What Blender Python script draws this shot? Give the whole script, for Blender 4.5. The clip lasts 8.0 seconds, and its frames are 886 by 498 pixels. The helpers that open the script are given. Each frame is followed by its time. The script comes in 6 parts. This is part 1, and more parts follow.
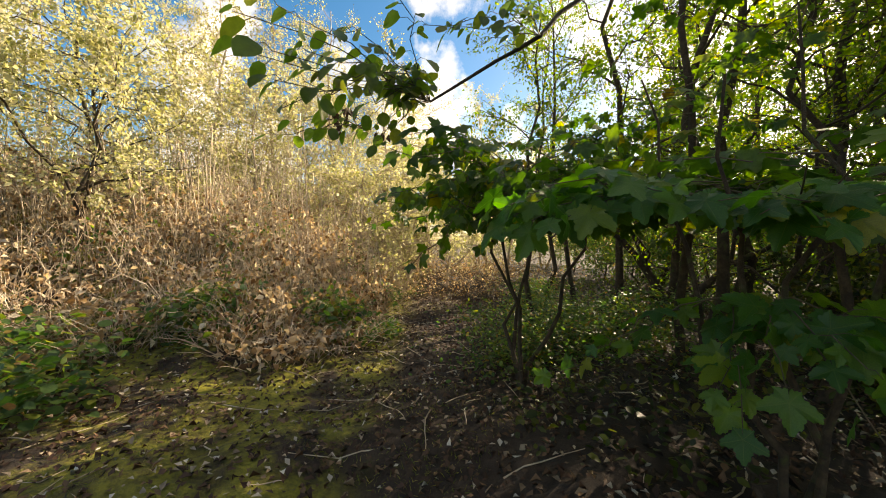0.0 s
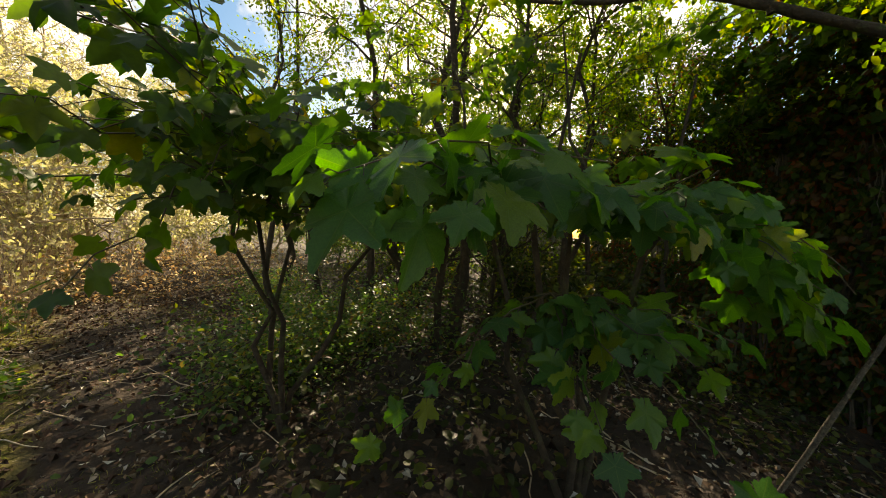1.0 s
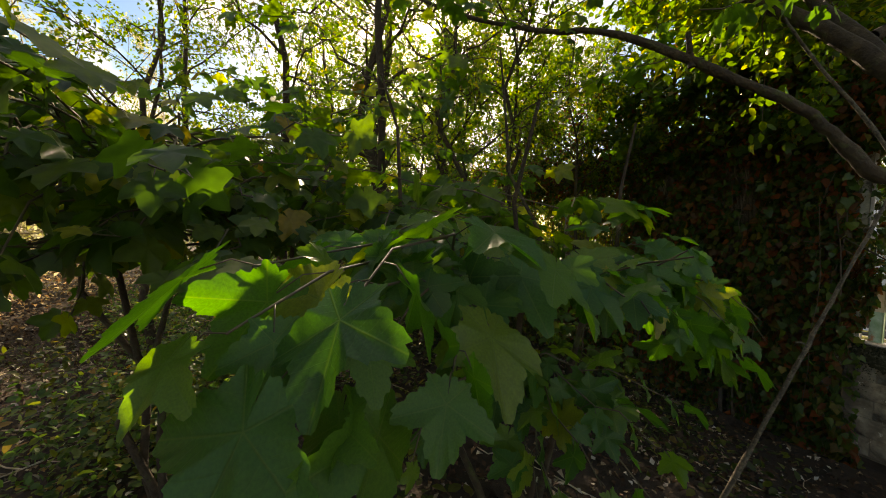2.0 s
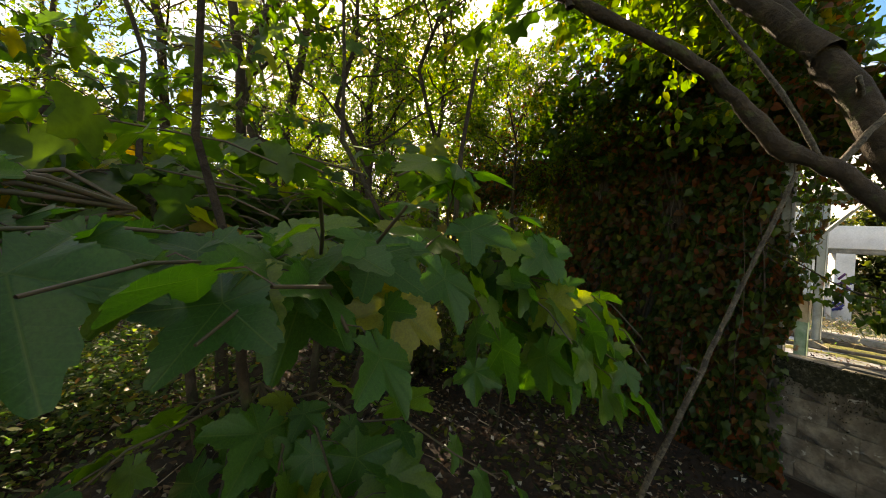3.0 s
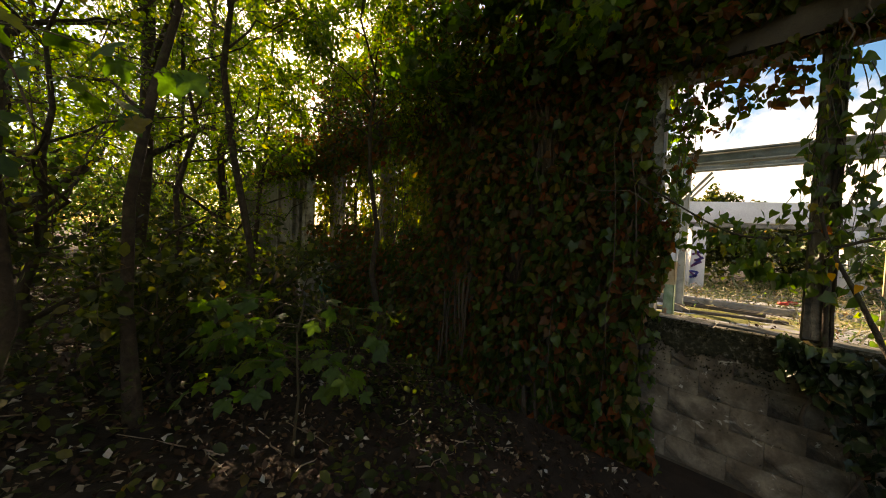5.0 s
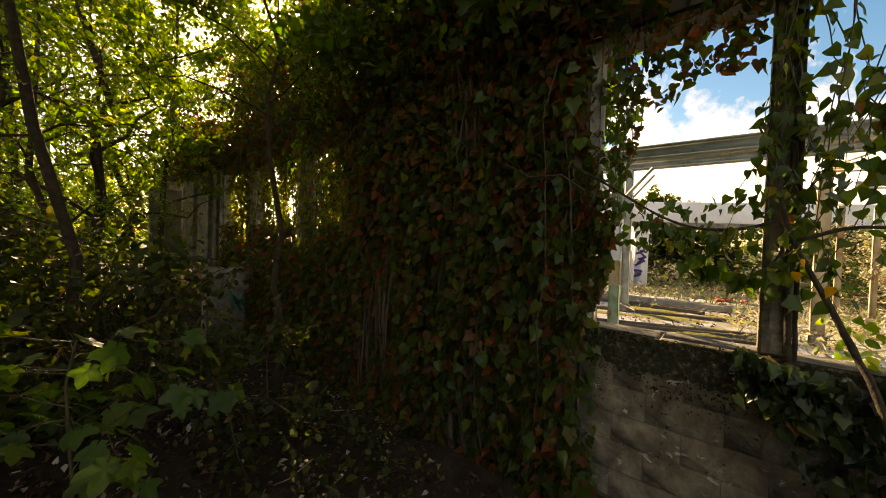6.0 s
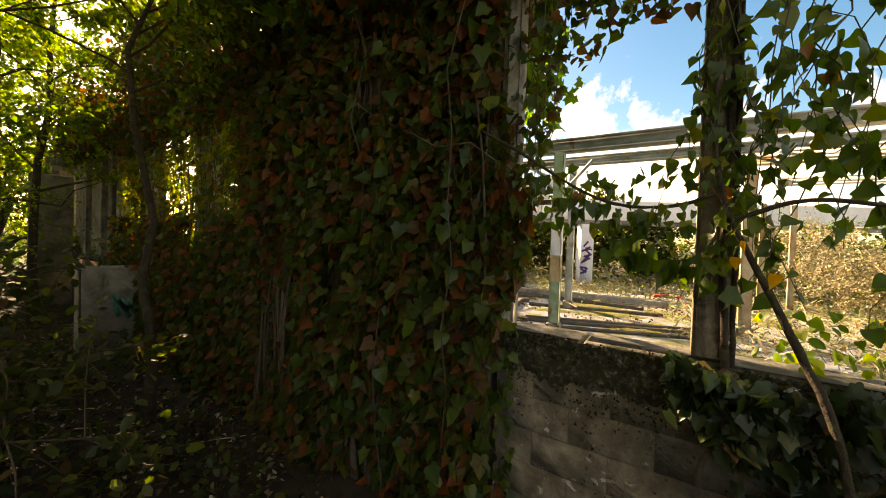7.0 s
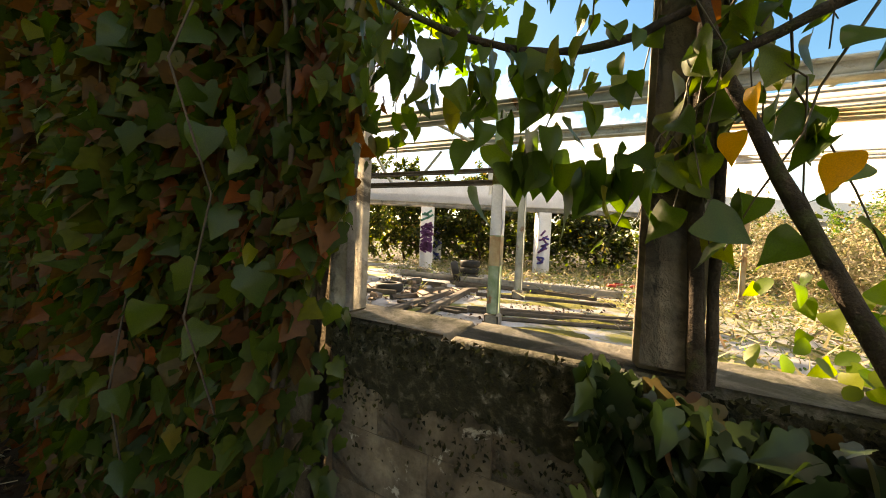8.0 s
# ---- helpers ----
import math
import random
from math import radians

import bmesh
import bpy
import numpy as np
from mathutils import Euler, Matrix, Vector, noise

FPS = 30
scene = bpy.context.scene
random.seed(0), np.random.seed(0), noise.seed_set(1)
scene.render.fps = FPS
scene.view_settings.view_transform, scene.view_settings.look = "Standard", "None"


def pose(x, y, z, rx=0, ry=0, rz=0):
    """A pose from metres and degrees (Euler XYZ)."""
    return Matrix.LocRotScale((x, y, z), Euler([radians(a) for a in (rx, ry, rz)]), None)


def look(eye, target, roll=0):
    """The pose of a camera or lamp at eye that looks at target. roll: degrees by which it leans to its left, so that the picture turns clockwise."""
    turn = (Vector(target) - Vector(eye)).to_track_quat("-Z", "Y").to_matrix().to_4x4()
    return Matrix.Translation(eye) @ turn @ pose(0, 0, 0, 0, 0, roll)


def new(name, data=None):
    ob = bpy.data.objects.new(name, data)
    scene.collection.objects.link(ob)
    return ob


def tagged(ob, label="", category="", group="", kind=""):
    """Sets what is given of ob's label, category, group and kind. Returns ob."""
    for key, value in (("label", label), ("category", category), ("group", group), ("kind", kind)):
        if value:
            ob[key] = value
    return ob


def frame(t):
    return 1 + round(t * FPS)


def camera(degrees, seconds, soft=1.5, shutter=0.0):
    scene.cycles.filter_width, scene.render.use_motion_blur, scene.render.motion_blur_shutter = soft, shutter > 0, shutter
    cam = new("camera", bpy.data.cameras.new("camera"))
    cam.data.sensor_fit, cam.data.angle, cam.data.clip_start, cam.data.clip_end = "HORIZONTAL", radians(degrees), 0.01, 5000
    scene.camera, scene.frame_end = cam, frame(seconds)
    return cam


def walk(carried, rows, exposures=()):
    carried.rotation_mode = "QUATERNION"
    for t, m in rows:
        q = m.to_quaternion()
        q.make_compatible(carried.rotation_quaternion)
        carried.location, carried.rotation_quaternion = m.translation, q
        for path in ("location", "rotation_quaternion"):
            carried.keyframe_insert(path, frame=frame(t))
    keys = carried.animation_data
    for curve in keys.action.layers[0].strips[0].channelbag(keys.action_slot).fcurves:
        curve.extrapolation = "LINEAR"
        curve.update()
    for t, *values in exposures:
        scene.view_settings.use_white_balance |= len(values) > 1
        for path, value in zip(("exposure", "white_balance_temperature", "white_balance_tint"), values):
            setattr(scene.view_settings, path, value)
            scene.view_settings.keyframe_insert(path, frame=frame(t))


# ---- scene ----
cam = camera(104.1, 8.0, 1.0)
PATH = [
    (0, pose(-5.585, -1.573, 1.756, 89.01, -0.52, 31.87)),
    (0.5, pose(-5.870, -1.148, 1.806, 87.60, -1.01, 10.74)),
    (1.0, pose(-6.117, -0.882, 1.795, 87.20, -2.10, -11.60)),
    (1.2, pose(-6.203, -0.770, 1.828, 87.30, -2.30, -18.20)),
    (2.3, pose(-6.010, -0.560, 2.073, 87.48, -2.28, -25.85)),
    (2.5, pose(-5.839, -0.514, 2.036, 88.11, -2.42, -27.19)),
    (3, pose(-5.265, -0.440, 1.969, 88.94, -3.29, -29.99)),
    (3.5, pose(-4.685, -0.265, 2.005, 89.04, -2.72, -34.11)),
    (4, pose(-4.314, -0.204, 1.938, 88.54, -2.35, -37.44)),
    (4.5, pose(-4.034, -0.099, 1.706, 88.12, -3.01, -40.47)),
    (5.8, pose(-3.033, 0.100, 1.558, 88.36, -1.59, -48.41)),
    (6, pose(-2.854, 0.137, 1.564, 88.69, -1.87, -49.92)),
    (6.5, pose(-2.513, 0.214, 1.519, 88.78, -1.98, -53.53)),
    (7, pose(-2.152, 0.107, 1.481, 88.92, -1.94, -56.58)),
    (7.5, pose(-1.640, 0.006, 1.348, 88.67, -1.69, -58.73)),
    (8, pose(-1.004, 0.023, 1.248, 88.26, -2.66, -61.64)),
]
walk(cam, PATH, [(0, 1.72, 10000, 12), (1, 1.52, 11200, 10), (2.5, 1.8, 11400, 17), (3.0, 2.05, 11200, 16), (3.5, 1.95, 11000, 18), (4.5, 1.72, 10800, 21), (6, 1.95, 16500, 24), (7, 2.25, 17000, 23), (8, 2.45, 15000, 20)])


# ---- world, sun ----
world = bpy.data.worlds.new("sky")
scene.world = world
world.use_nodes = True
wn = world.node_tree
sky = wn.nodes.new("ShaderNodeTexSky")
sky.sky_type = "NISHITA"
sky.sun_disc = False
sky.sun_elevation = radians(30.4)
sky.sun_rotation = radians(21.9)
sky.air_density, sky.dust_density, sky.ozone_density = 1.0, 0.9, 3.0
sky_bg = wn.nodes["Background"]
sky_bg.inputs["Strength"].default_value = 0.055
cloud = wn.nodes.new("ShaderNodeTexNoise")
cloud.inputs["Scale"].default_value, cloud.inputs["Detail"].default_value, cloud.inputs["Roughness"].default_value = 3.2, 9, 0.58
dome = wn.nodes.new("ShaderNodeTexCoord")
wn.links.new(dome.outputs["Generated"], cloud.inputs["Vector"])
veil = wn.nodes.new("ShaderNodeValToRGB")
veil.color_ramp.elements[0].position, veil.color_ramp.elements[1].position = 0.50, 0.64
wn.links.new(cloud.outputs["Fac"], veil.inputs[0])
sky_mix = wn.nodes.new("ShaderNodeMix")
sky_mix.data_type = "RGBA"
sky_mix.inputs[7].default_value = (11.5, 11.7, 12.1, 1)
wn.links.new(veil.outputs[0], sky_mix.inputs[0])
vivid = wn.nodes.new("ShaderNodeHueSaturation")
vivid.inputs["Saturation"].default_value = 1.4
vivid.inputs["Value"].default_value = 1.5
wn.links.new(sky.outputs[0], vivid.inputs["Color"])
wn.links.new(vivid.outputs[0], sky_mix.inputs[6])
wn.links.new(sky_mix.outputs[2], sky_bg.inputs["Color"])

SUN_DIR = Vector((0.322, 0.80, 0.506)).normalized()
sun_data = bpy.data.lights.new("sun", "SUN")
sun_data.energy, sun_data.angle, sun_data.color = 5.0, radians(0.55), (1.0, 0.97, 0.92)
sun_ob = new("sun", sun_data)
sun_ob.matrix_world = look(tuple(SUN_DIR * 80), (0, 0, 0))


# ---- materials ----
def mat(name):
    m = bpy.data.materials.new(name)
    m.use_nodes = True
    nt = m.node_tree
    return m, nt, nt.nodes["Principled BSDF"], nt.nodes["Material Output"]


def ramp(nt, fac, stops):
    r = nt.nodes.new("ShaderNodeValToRGB")
    el = r.color_ramp.elements
    while len(el) < len(stops):
        el.new(0.5)
    for e, (p, c) in zip(el, stops):
        e.position, e.color = p, (*c, 1)
    nt.links.new(fac, r.inputs[0])
    return r.outputs[0]


def noise_tex(nt, scale, detail=6, rough=0.6, vec=None, dist=0.0):
    n = nt.nodes.new("ShaderNodeTexNoise")
    n.inputs["Scale"].default_value, n.inputs["Detail"].default_value = scale, detail
    n.inputs["Roughness"].default_value, n.inputs["Distortion"].default_value = rough, dist
    if vec is None:
        vec = nt.nodes.new("ShaderNodeTexCoord").outputs["Object"]
    nt.links.new(vec, n.inputs["Vector"])
    return n.outputs["Fac"]


def mix_rgb(nt, fac, a, b, kind="MIX"):
    m = nt.nodes.new("ShaderNodeMix")
    m.data_type, m.blend_type = "RGBA", kind
    for sock, v in ((m.inputs[0], fac), (m.inputs[6], a), (m.inputs[7], b)):
        if isinstance(v, (int, float)):
            sock.default_value = v
        elif isinstance(v, tuple):
            sock.default_value = (*v, 1)
        else:
            nt.links.new(v, sock)
    return m.outputs[2]


def bump(nt, bsdf, height, strength=0.4, distance=0.02):
    b = nt.nodes.new("ShaderNodeBump")
    b.inputs["Strength"].default_value, b.inputs["Distance"].default_value = strength, distance
    nt.links.new(height, b.inputs["Height"])
    nt.links.new(b.outputs[0], bsdf.inputs["Normal"])


def vein_lines(nt):
    """Five ribs fanning out from the stalk, with fine side veins, in the blade's own x and y."""
    def calc(op, a, b=None):
        n = nt.nodes.new("ShaderNodeMath")
        n.operation = op
        for k, v in enumerate((a, b)):
            if isinstance(v, (int, float)):
                n.inputs[k].default_value = v
            elif v is not None:
                nt.links.new(v, n.inputs[k])
        return n.outputs[0]
    sep = nt.nodes.new("ShaderNodeSeparateXYZ")
    nt.links.new(nt.nodes.new("ShaderNodeTexCoord").outputs["Object"], sep.inputs[0])
    x = calc("SUBTRACT", sep.outputs[0], 0.14)
    y = calc("ABSOLUTE", sep.outputs[1])
    ang = calc("ARCTAN2", y, x)
    rad = calc("SQRT", calc("ADD", calc("MULTIPLY", x, x), calc("MULTIPLY", y, y)))
    near = calc("ABSOLUTE", ang)
    for c in (1.187, 2.443):
        near = calc("MINIMUM", near, calc("ABSOLUTE", calc("SUBTRACT", ang, c)))
    off = calc("MULTIPLY", near, rad)
    rib = calc("SUBTRACT", 1.0, calc("MULTIPLY", off, 75.0))
    side = calc("SINE", calc("MULTIPLY", calc("SUBTRACT", rad, calc("MULTIPLY", off, 0.9)), 62.0))
    side = calc("MULTIPLY", calc("SUBTRACT", side, 0.93), 3.0)
    both = nt.nodes.new("ShaderNodeClamp")
    nt.links.new(calc("MAXIMUM", rib, side), both.inputs[0])
    return both.outputs[0]


def leaf_mat(name, stops, glow, rough=0.45, through_part=0.45, per_object=False, veins=False, spec=0.25):
    """Foliage: each leaf its own tint, and light shining through the blade."""
    m, nt, b, out = mat(name)
    if per_object:
        rnd = nt.nodes.new("ShaderNodeObjectInfo").outputs["Random"]
    else:
        rnd = nt.nodes.new("ShaderNodeNewGeometry").outputs["Random Per Island"]
    col = ramp(nt, rnd, stops)
    blotch = noise_tex(nt, 35, 4)
    col = mix_rgb(nt, 0.35, col, ramp(nt, blotch, [(0.35, (0.25, 0.25, 0.25)), (0.65, (1, 1, 1))]), "MULTIPLY")
    if veins:
        vein = vein_lines(nt)
        pale = nt.nodes.new("ShaderNodeMath")
        pale.operation = "MULTIPLY"
        pale.inputs[1].default_value = 0.45
        nt.links.new(vein, pale.inputs[0])
        col = mix_rgb(nt, pale.outputs[0], col, (0.085, 0.135, 0.040))
        bump(nt, b, vein, 0.25, 0.02)
    nt.links.new(col, b.inputs["Base Color"])
    b.inputs["Roughness"].default_value = rough
    b.inputs["Specular IOR Level"].default_value = spec
    tr = nt.nodes.new("ShaderNodeBsdfTranslucent")
    tcol = mix_rgb(nt, 1.0, col, glow, "MULTIPLY")
    tcol = mix_rgb(nt, 1.0, tcol, (4.4, 4.4, 4.4), "MULTIPLY")
    nt.links.new(tcol, tr.inputs["Color"])
    mx = nt.nodes.new("ShaderNodeMixShader")
    mx.inputs[0].default_value = through_part
    nt.links.new(b.outputs[0], mx.inputs[1])
    nt.links.new(tr.outputs[0], mx.inputs[2])
    nt.links.new(mx.outputs[0], out.inputs["Surface"])
    return m


G1, G2, G3, YEL, BRN = (0.034, 0.066, 0.012), (0.058, 0.102, 0.014), (0.092, 0.130, 0.016), (0.26, 0.20, 0.025), (0.13, 0.065, 0.025)
M_MAPLE = leaf_mat("maple_leaf", [(0, (0.026, 0.062, 0.020)), (0.5, (0.038, 0.082, 0.020)), (0.86, (0.070, 0.108, 0.018)), (0.96, (0.17, 0.17, 0.02)), (1, BRN)], (0.80, 0.92, 0.16), 0.42)
M_MAPLEP = leaf_mat("maple_leaf_large", [(0, (0.022, 0.076, 0.020)), (0.5, (0.034, 0.106, 0.022)), (0.88, (0.075, 0.138, 0.024)), (0.97, (0.15, 0.165, 0.028)), (1, (0.30, 0.15, 0.03))], (0.80, 0.92, 0.16), 0.40, 0.42, True, True, spec=0.3)
M_TREE = leaf_mat("tree_leaf", [(0, G1), (0.45, G2), (0.8, G3), (0.93, (0.16, 0.16, 0.02)), (1, YEL)], (0.74, 0.84, 0.14), 0.4, 0.5)
# Darkened leaf copy: shade of backlit bushes and undergrowth is in the colour.
M_SHADEDBUSH = leaf_mat("shade_darkened_leaf", [(0, (0.016, 0.026, 0.009)), (0.6, (0.030, 0.046, 0.012)), (0.9, (0.075, 0.085, 0.018)), (1, (0.10, 0.06, 0.03))], (0.8, 0.85, 0.2), 0.45, 0.35)
M_HAZEL = leaf_mat("oval_leaf", [(0, (0.05, 0.09, 0.02)), (0.7, (0.08, 0.115, 0.022)), (1, (0.14, 0.13, 0.03))], (0.8, 0.9, 0.3), 0.4, 0.45)
# Brighter ivy copy: sun on the leaves is put into their colour.
M_LITIVY = leaf_mat("sunlit_ivy_leaf", [(0, (0.035, 0.075, 0.012)), (0.6, (0.065, 0.105, 0.014)), (1, (0.12, 0.135, 0.02))], (0.75, 0.9, 0.2), 0.42, 0.42, True)
M_IVY = leaf_mat("ivy_leaf", [(0, (0.020, 0.042, 0.010)), (0.36, (0.040, 0.068, 0.012)), (0.52, (0.085, 0.082, 0.014)), (0.66, (0.085, 0.045, 0.018)), (0.82, (0.13, 0.046, 0.018)), (0.93, (0.20, 0.048, 0.015)), (1, (0.05, 0.026, 0.016))], (0.75, 0.85, 0.2), 0.45, 0.28, spec=0.16)
# Lighter, yellower ivy copy; its colour holds the backlight in the bays.
M_BAYIVY = leaf_mat("backlit_ivy_leaf", [(0, (0.030, 0.050, 0.010)), (0.5, (0.075, 0.095, 0.014)), (0.8, (0.15, 0.14, 0.018)), (0.92, (0.13, 0.06, 0.02)), (1, (0.09, 0.05, 0.03))], (0.85, 0.85, 0.18), 0.45, 0.48)
M_IVYP = leaf_mat("ivy_leaf_large", [(0, (0.026, 0.052, 0.011)), (0.55, (0.042, 0.074, 0.014)), (0.86, (0.075, 0.100, 0.017)), (0.955, (0.13, 0.12, 0.018)), (0.985, (0.14, 0.10, 0.02)), (1, (0.20, 0.05, 0.02))], (0.75, 0.9, 0.2), 0.38, 0.36, True, spec=0.28)
# Glossy ivy with greens darkened to hold the shade over the sill.
M_IVYSHADED = leaf_mat("glossy_shaded_ivy_leaf", [(0, (0.010, 0.022, 0.009)), (0.6, (0.017, 0.034, 0.010)), (0.92, (0.035, 0.055, 0.014)), (1, (0.14, 0.06, 0.03))], (0.75, 0.9, 0.22), 0.36, 0.06, spec=0.22)
M_YELLOW = leaf_mat("yellow_leaf", [(0, (0.50, 0.28, 0.03)), (1, (0.55, 0.24, 0.03))], (0.5, 0.42, 0.1), 0.45, 0.45)
M_DRY = leaf_mat("dry_leaf", [(0, (0.09, 0.050, 0.028)), (0.3, (0.25, 0.165, 0.095)), (0.65, (0.47, 0.36, 0.24)), (0.88, (0.62, 0.54, 0.42)), (1, (0.72, 0.67, 0.58))], (0.36, 0.30, 0.20), 0.7, 0.45)
M_PALE = leaf_mat("pale_leaf", [(0, (0.26, 0.28, 0.09)), (0.5, (0.46, 0.44, 0.28)), (0.8, (0.55, 0.51, 0.38)), (1, (0.66, 0.62, 0.52))], (0.34, 0.33, 0.20), 0.6, 0.45)
M_BRAMBLE = leaf_mat("bramble_leaf", [(0, (0.028, 0.062, 0.024)), (0.6, (0.055, 0.10, 0.03)), (0.9, (0.13, 0.14, 0.03)), (1, (0.2, 0.09, 0.04))], (0.75, 0.9, 0.3), 0.45, 0.4)
M_GRASS = leaf_mat("grass_blade", [(0, (0.06, 0.10, 0.02)), (0.6, (0.14, 0.16, 0.03)), (1, (0.30, 0.24, 0.10))], (0.5, 0.55, 0.18), 0.6, 0.35)
M_STRAW = leaf_mat("straw_blade", [(0, (0.13, 0.15, 0.06)), (0.4, (0.27, 0.26, 0.16)), (0.8, (0.46, 0.41, 0.30)), (1, (0.20, 0.13, 0.08))], (0.30, 0.28, 0.20), 0.6, 0.3)
M_LITTER = leaf_mat("litter_leaf", [(0, (0.03, 0.015, 0.010)), (0.55, (0.080, 0.040, 0.024)), (0.80, (0.17, 0.10, 0.055)), (0.92, (0.36, 0.29, 0.21)), (1, (0.58, 0.54, 0.48))], (0.12, 0.10, 0.08), 0.65, 0.12)


def solid_mat(name, stops, scale, rough=0.8, bumps=0.4, bscale=None, bdist=0.01, metal=0.0, second=None, detail=8, in_place=False):
    """A weathered surface: stains at one scale, grain and relief at a finer one."""
    m, nt, b, out = mat(name)
    tc = nt.nodes.new("ShaderNodeNewGeometry").outputs["Position"] if in_place else nt.nodes.new("ShaderNodeTexCoord").outputs["Object"]
    col = ramp(nt, noise_tex(nt, scale, detail, 0.62, tc, 0.3), stops)
    if second:
        sc, lo, hi, c2 = second
        col = mix_rgb(nt, ramp(nt, noise_tex(nt, sc, 7, 0.7, tc, 0.6), [(lo, (0, 0, 0)), (hi, (1, 1, 1))]), col, c2)
    grain = noise_tex(nt, bscale or scale * 9, 6, 0.65, tc)
    col = mix_rgb(nt, 0.45, col, ramp(nt, grain, [(0.3, (0.55, 0.55, 0.55)), (0.7, (1, 1, 1))]), "MULTIPLY")
    nt.links.new(col, b.inputs["Base Color"])
    b.inputs["Roughness"].default_value, b.inputs["Metallic"].default_value = rough, metal
    bump(nt, b, grain, bumps, bdist)
    return m


M_BARK = solid_mat("bark", [(0.3, (0.022, 0.013, 0.008)), (0.5, (0.040, 0.026, 0.015)), (0.72, (0.085, 0.058, 0.036))], 14, 0.92, 1.0, 38, 0.02, second=(7, 0.54, 0.66, (0.050, 0.062, 0.016)))
M_POLEBARK = solid_mat("pale_bark", [(0.3, (0.038, 0.030, 0.020)), (0.5, (0.088, 0.072, 0.050)), (0.75, (0.19, 0.155, 0.11))], 70, 0.88, 1.0, 260, 0.006, second=(42, 0.50, 0.58, (0.036, 0.028, 0.019)))
M_TWIG = solid_mat("twig", [(0.3, (0.06, 0.04, 0.028)), (0.7, (0.13, 0.09, 0.06))], 30, 0.85, 0.3, 120, 0.003)
M_STALK = solid_mat("green_stalk", [(0.3, (0.040, 0.045, 0.016)), (0.7, (0.095, 0.055, 0.032))], 30, 0.6, 0.2, 120, 0.001)
M_STEM = solid_mat("dry_stem", [(0.3, (0.18, 0.115, 0.075)), (0.5, (0.44, 0.34, 0.24)), (0.75, (0.70, 0.62, 0.50))], 3, 0.8, 0.2, 80, 0.002)
M_CONC = solid_mat("old_concrete", [(0.25, (0.13, 0.12, 0.10)), (0.5, (0.27, 0.25, 0.21)), (0.75, (0.38, 0.36, 0.31))], 3.5, 0.9, 0.55, 45, 0.008, second=(2.2, 0.52, 0.70, (0.05, 0.048, 0.036)))
M_BLOCK = solid_mat("render_coat", [(0.28, (0.050, 0.036, 0.024)), (0.45, (0.115, 0.088, 0.060)), (0.58, (0.19, 0.150, 0.105)), (0.72, (0.29, 0.24, 0.175))], 5.5, 0.92, 0.9, 48, 0.014, second=(9.0, 0.61, 0.65, (0.40, 0.365, 0.30)), in_place=True, detail=12)
M_POST = solid_mat("stained_post_concrete", [(0.3, (0.14, 0.11, 0.072)), (0.5, (0.29, 0.24, 0.17)), (0.75, (0.44, 0.39, 0.31))], 5, 0.92, 0.7, 45, 0.012, second=(3.2, 0.5, 0.64, (0.05, 0.044, 0.03)))
# Stained concrete, its browns darkened to carry the canopy's shade on the lintel.
M_LINTEL = solid_mat("shaded_stained_lintel_concrete", [(0.3, (0.026, 0.019, 0.012)), (0.55, (0.060, 0.045, 0.028)), (0.8, (0.13, 0.105, 0.075))], 2.5, 0.93, 0.6, 40, 0.01, second=(1.6, 0.5, 0.66, (0.03, 0.026, 0.014)))
M_PLASTER = solid_mat("flaking_cream_plaster", [(0.3, (0.12, 0.10, 0.075)), (0.5, (0.34, 0.31, 0.25)), (0.75, (0.52, 0.49, 0.41))], 6, 0.9, 0.7, 40, 0.012, second=(4, 0.52, 0.62, (0.06, 0.05, 0.035)))
M_MORTAR = solid_mat("mortar", [(0.3, (0.070, 0.052, 0.034)), (0.7, (0.14, 0.108, 0.074))], 12, 0.95, 0.5, 90, 0.006)
M_SILL = solid_mat("mossy_sill", [(0.3, (0.08, 0.075, 0.058)), (0.55, (0.18, 0.165, 0.135)), (0.8, (0.28, 0.26, 0.22))], 9, 0.92, 0.8, 60, 0.012, second=(4.5, 0.42, 0.56, (0.035, 0.036, 0.014)))
M_MOSSBAND = solid_mat("black_moss", [(0.3, (0.014, 0.014, 0.006)), (0.50, (0.035, 0.033, 0.013)), (0.60, (0.10, 0.088, 0.06)), (0.70, (0.26, 0.24, 0.20))], 26, 0.95, 0.9, 70, 0.015)
M_SLAB = solid_mat("concrete_floor", [(0.30, (0.10, 0.09, 0.075)), (0.42, (0.34, 0.335, 0.33)), (0.6, (0.54, 0.54, 0.55)), (0.8, (0.66, 0.66, 0.67))], 1.6, 0.9, 0.5, 22, 0.012, second=(0.75, 0.50, 0.58, (0.24, 0.235, 0.025)))
M_WHITE = solid_mat("white_paint_weathered", [(0.3, (0.66, 0.65, 0.63)), (0.6, (0.80, 0.79, 0.78)), (0.8, (0.84, 0.83, 0.82))], 1.2, 0.8, 0.25, 25, 0.004, second=(1.5, 0.62, 0.78, (0.36, 0.34, 0.31)))
M_STEEL = solid_mat("painted_steel", [(0.3, (0.16, 0.17, 0.15)), (0.5, (0.30, 0.33, 0.29)), (0.75, (0.46, 0.47, 0.44))], 2.4, 0.55, 0.3, 40, 0.003, second=(2.6, 0.58, 0.66, (0.20, 0.085, 0.035)))
M_GSTEEL = solid_mat("green_painted_steel", [(0.3, (0.10, 0.20, 0.08)), (0.5, (0.26, 0.36, 0.22)), (0.7, (0.50, 0.51, 0.46))], 3.2, 0.55, 0.3, 40, 0.003, second=(1.7, 0.60, 0.64, (0.33, 0.12, 0.04)))
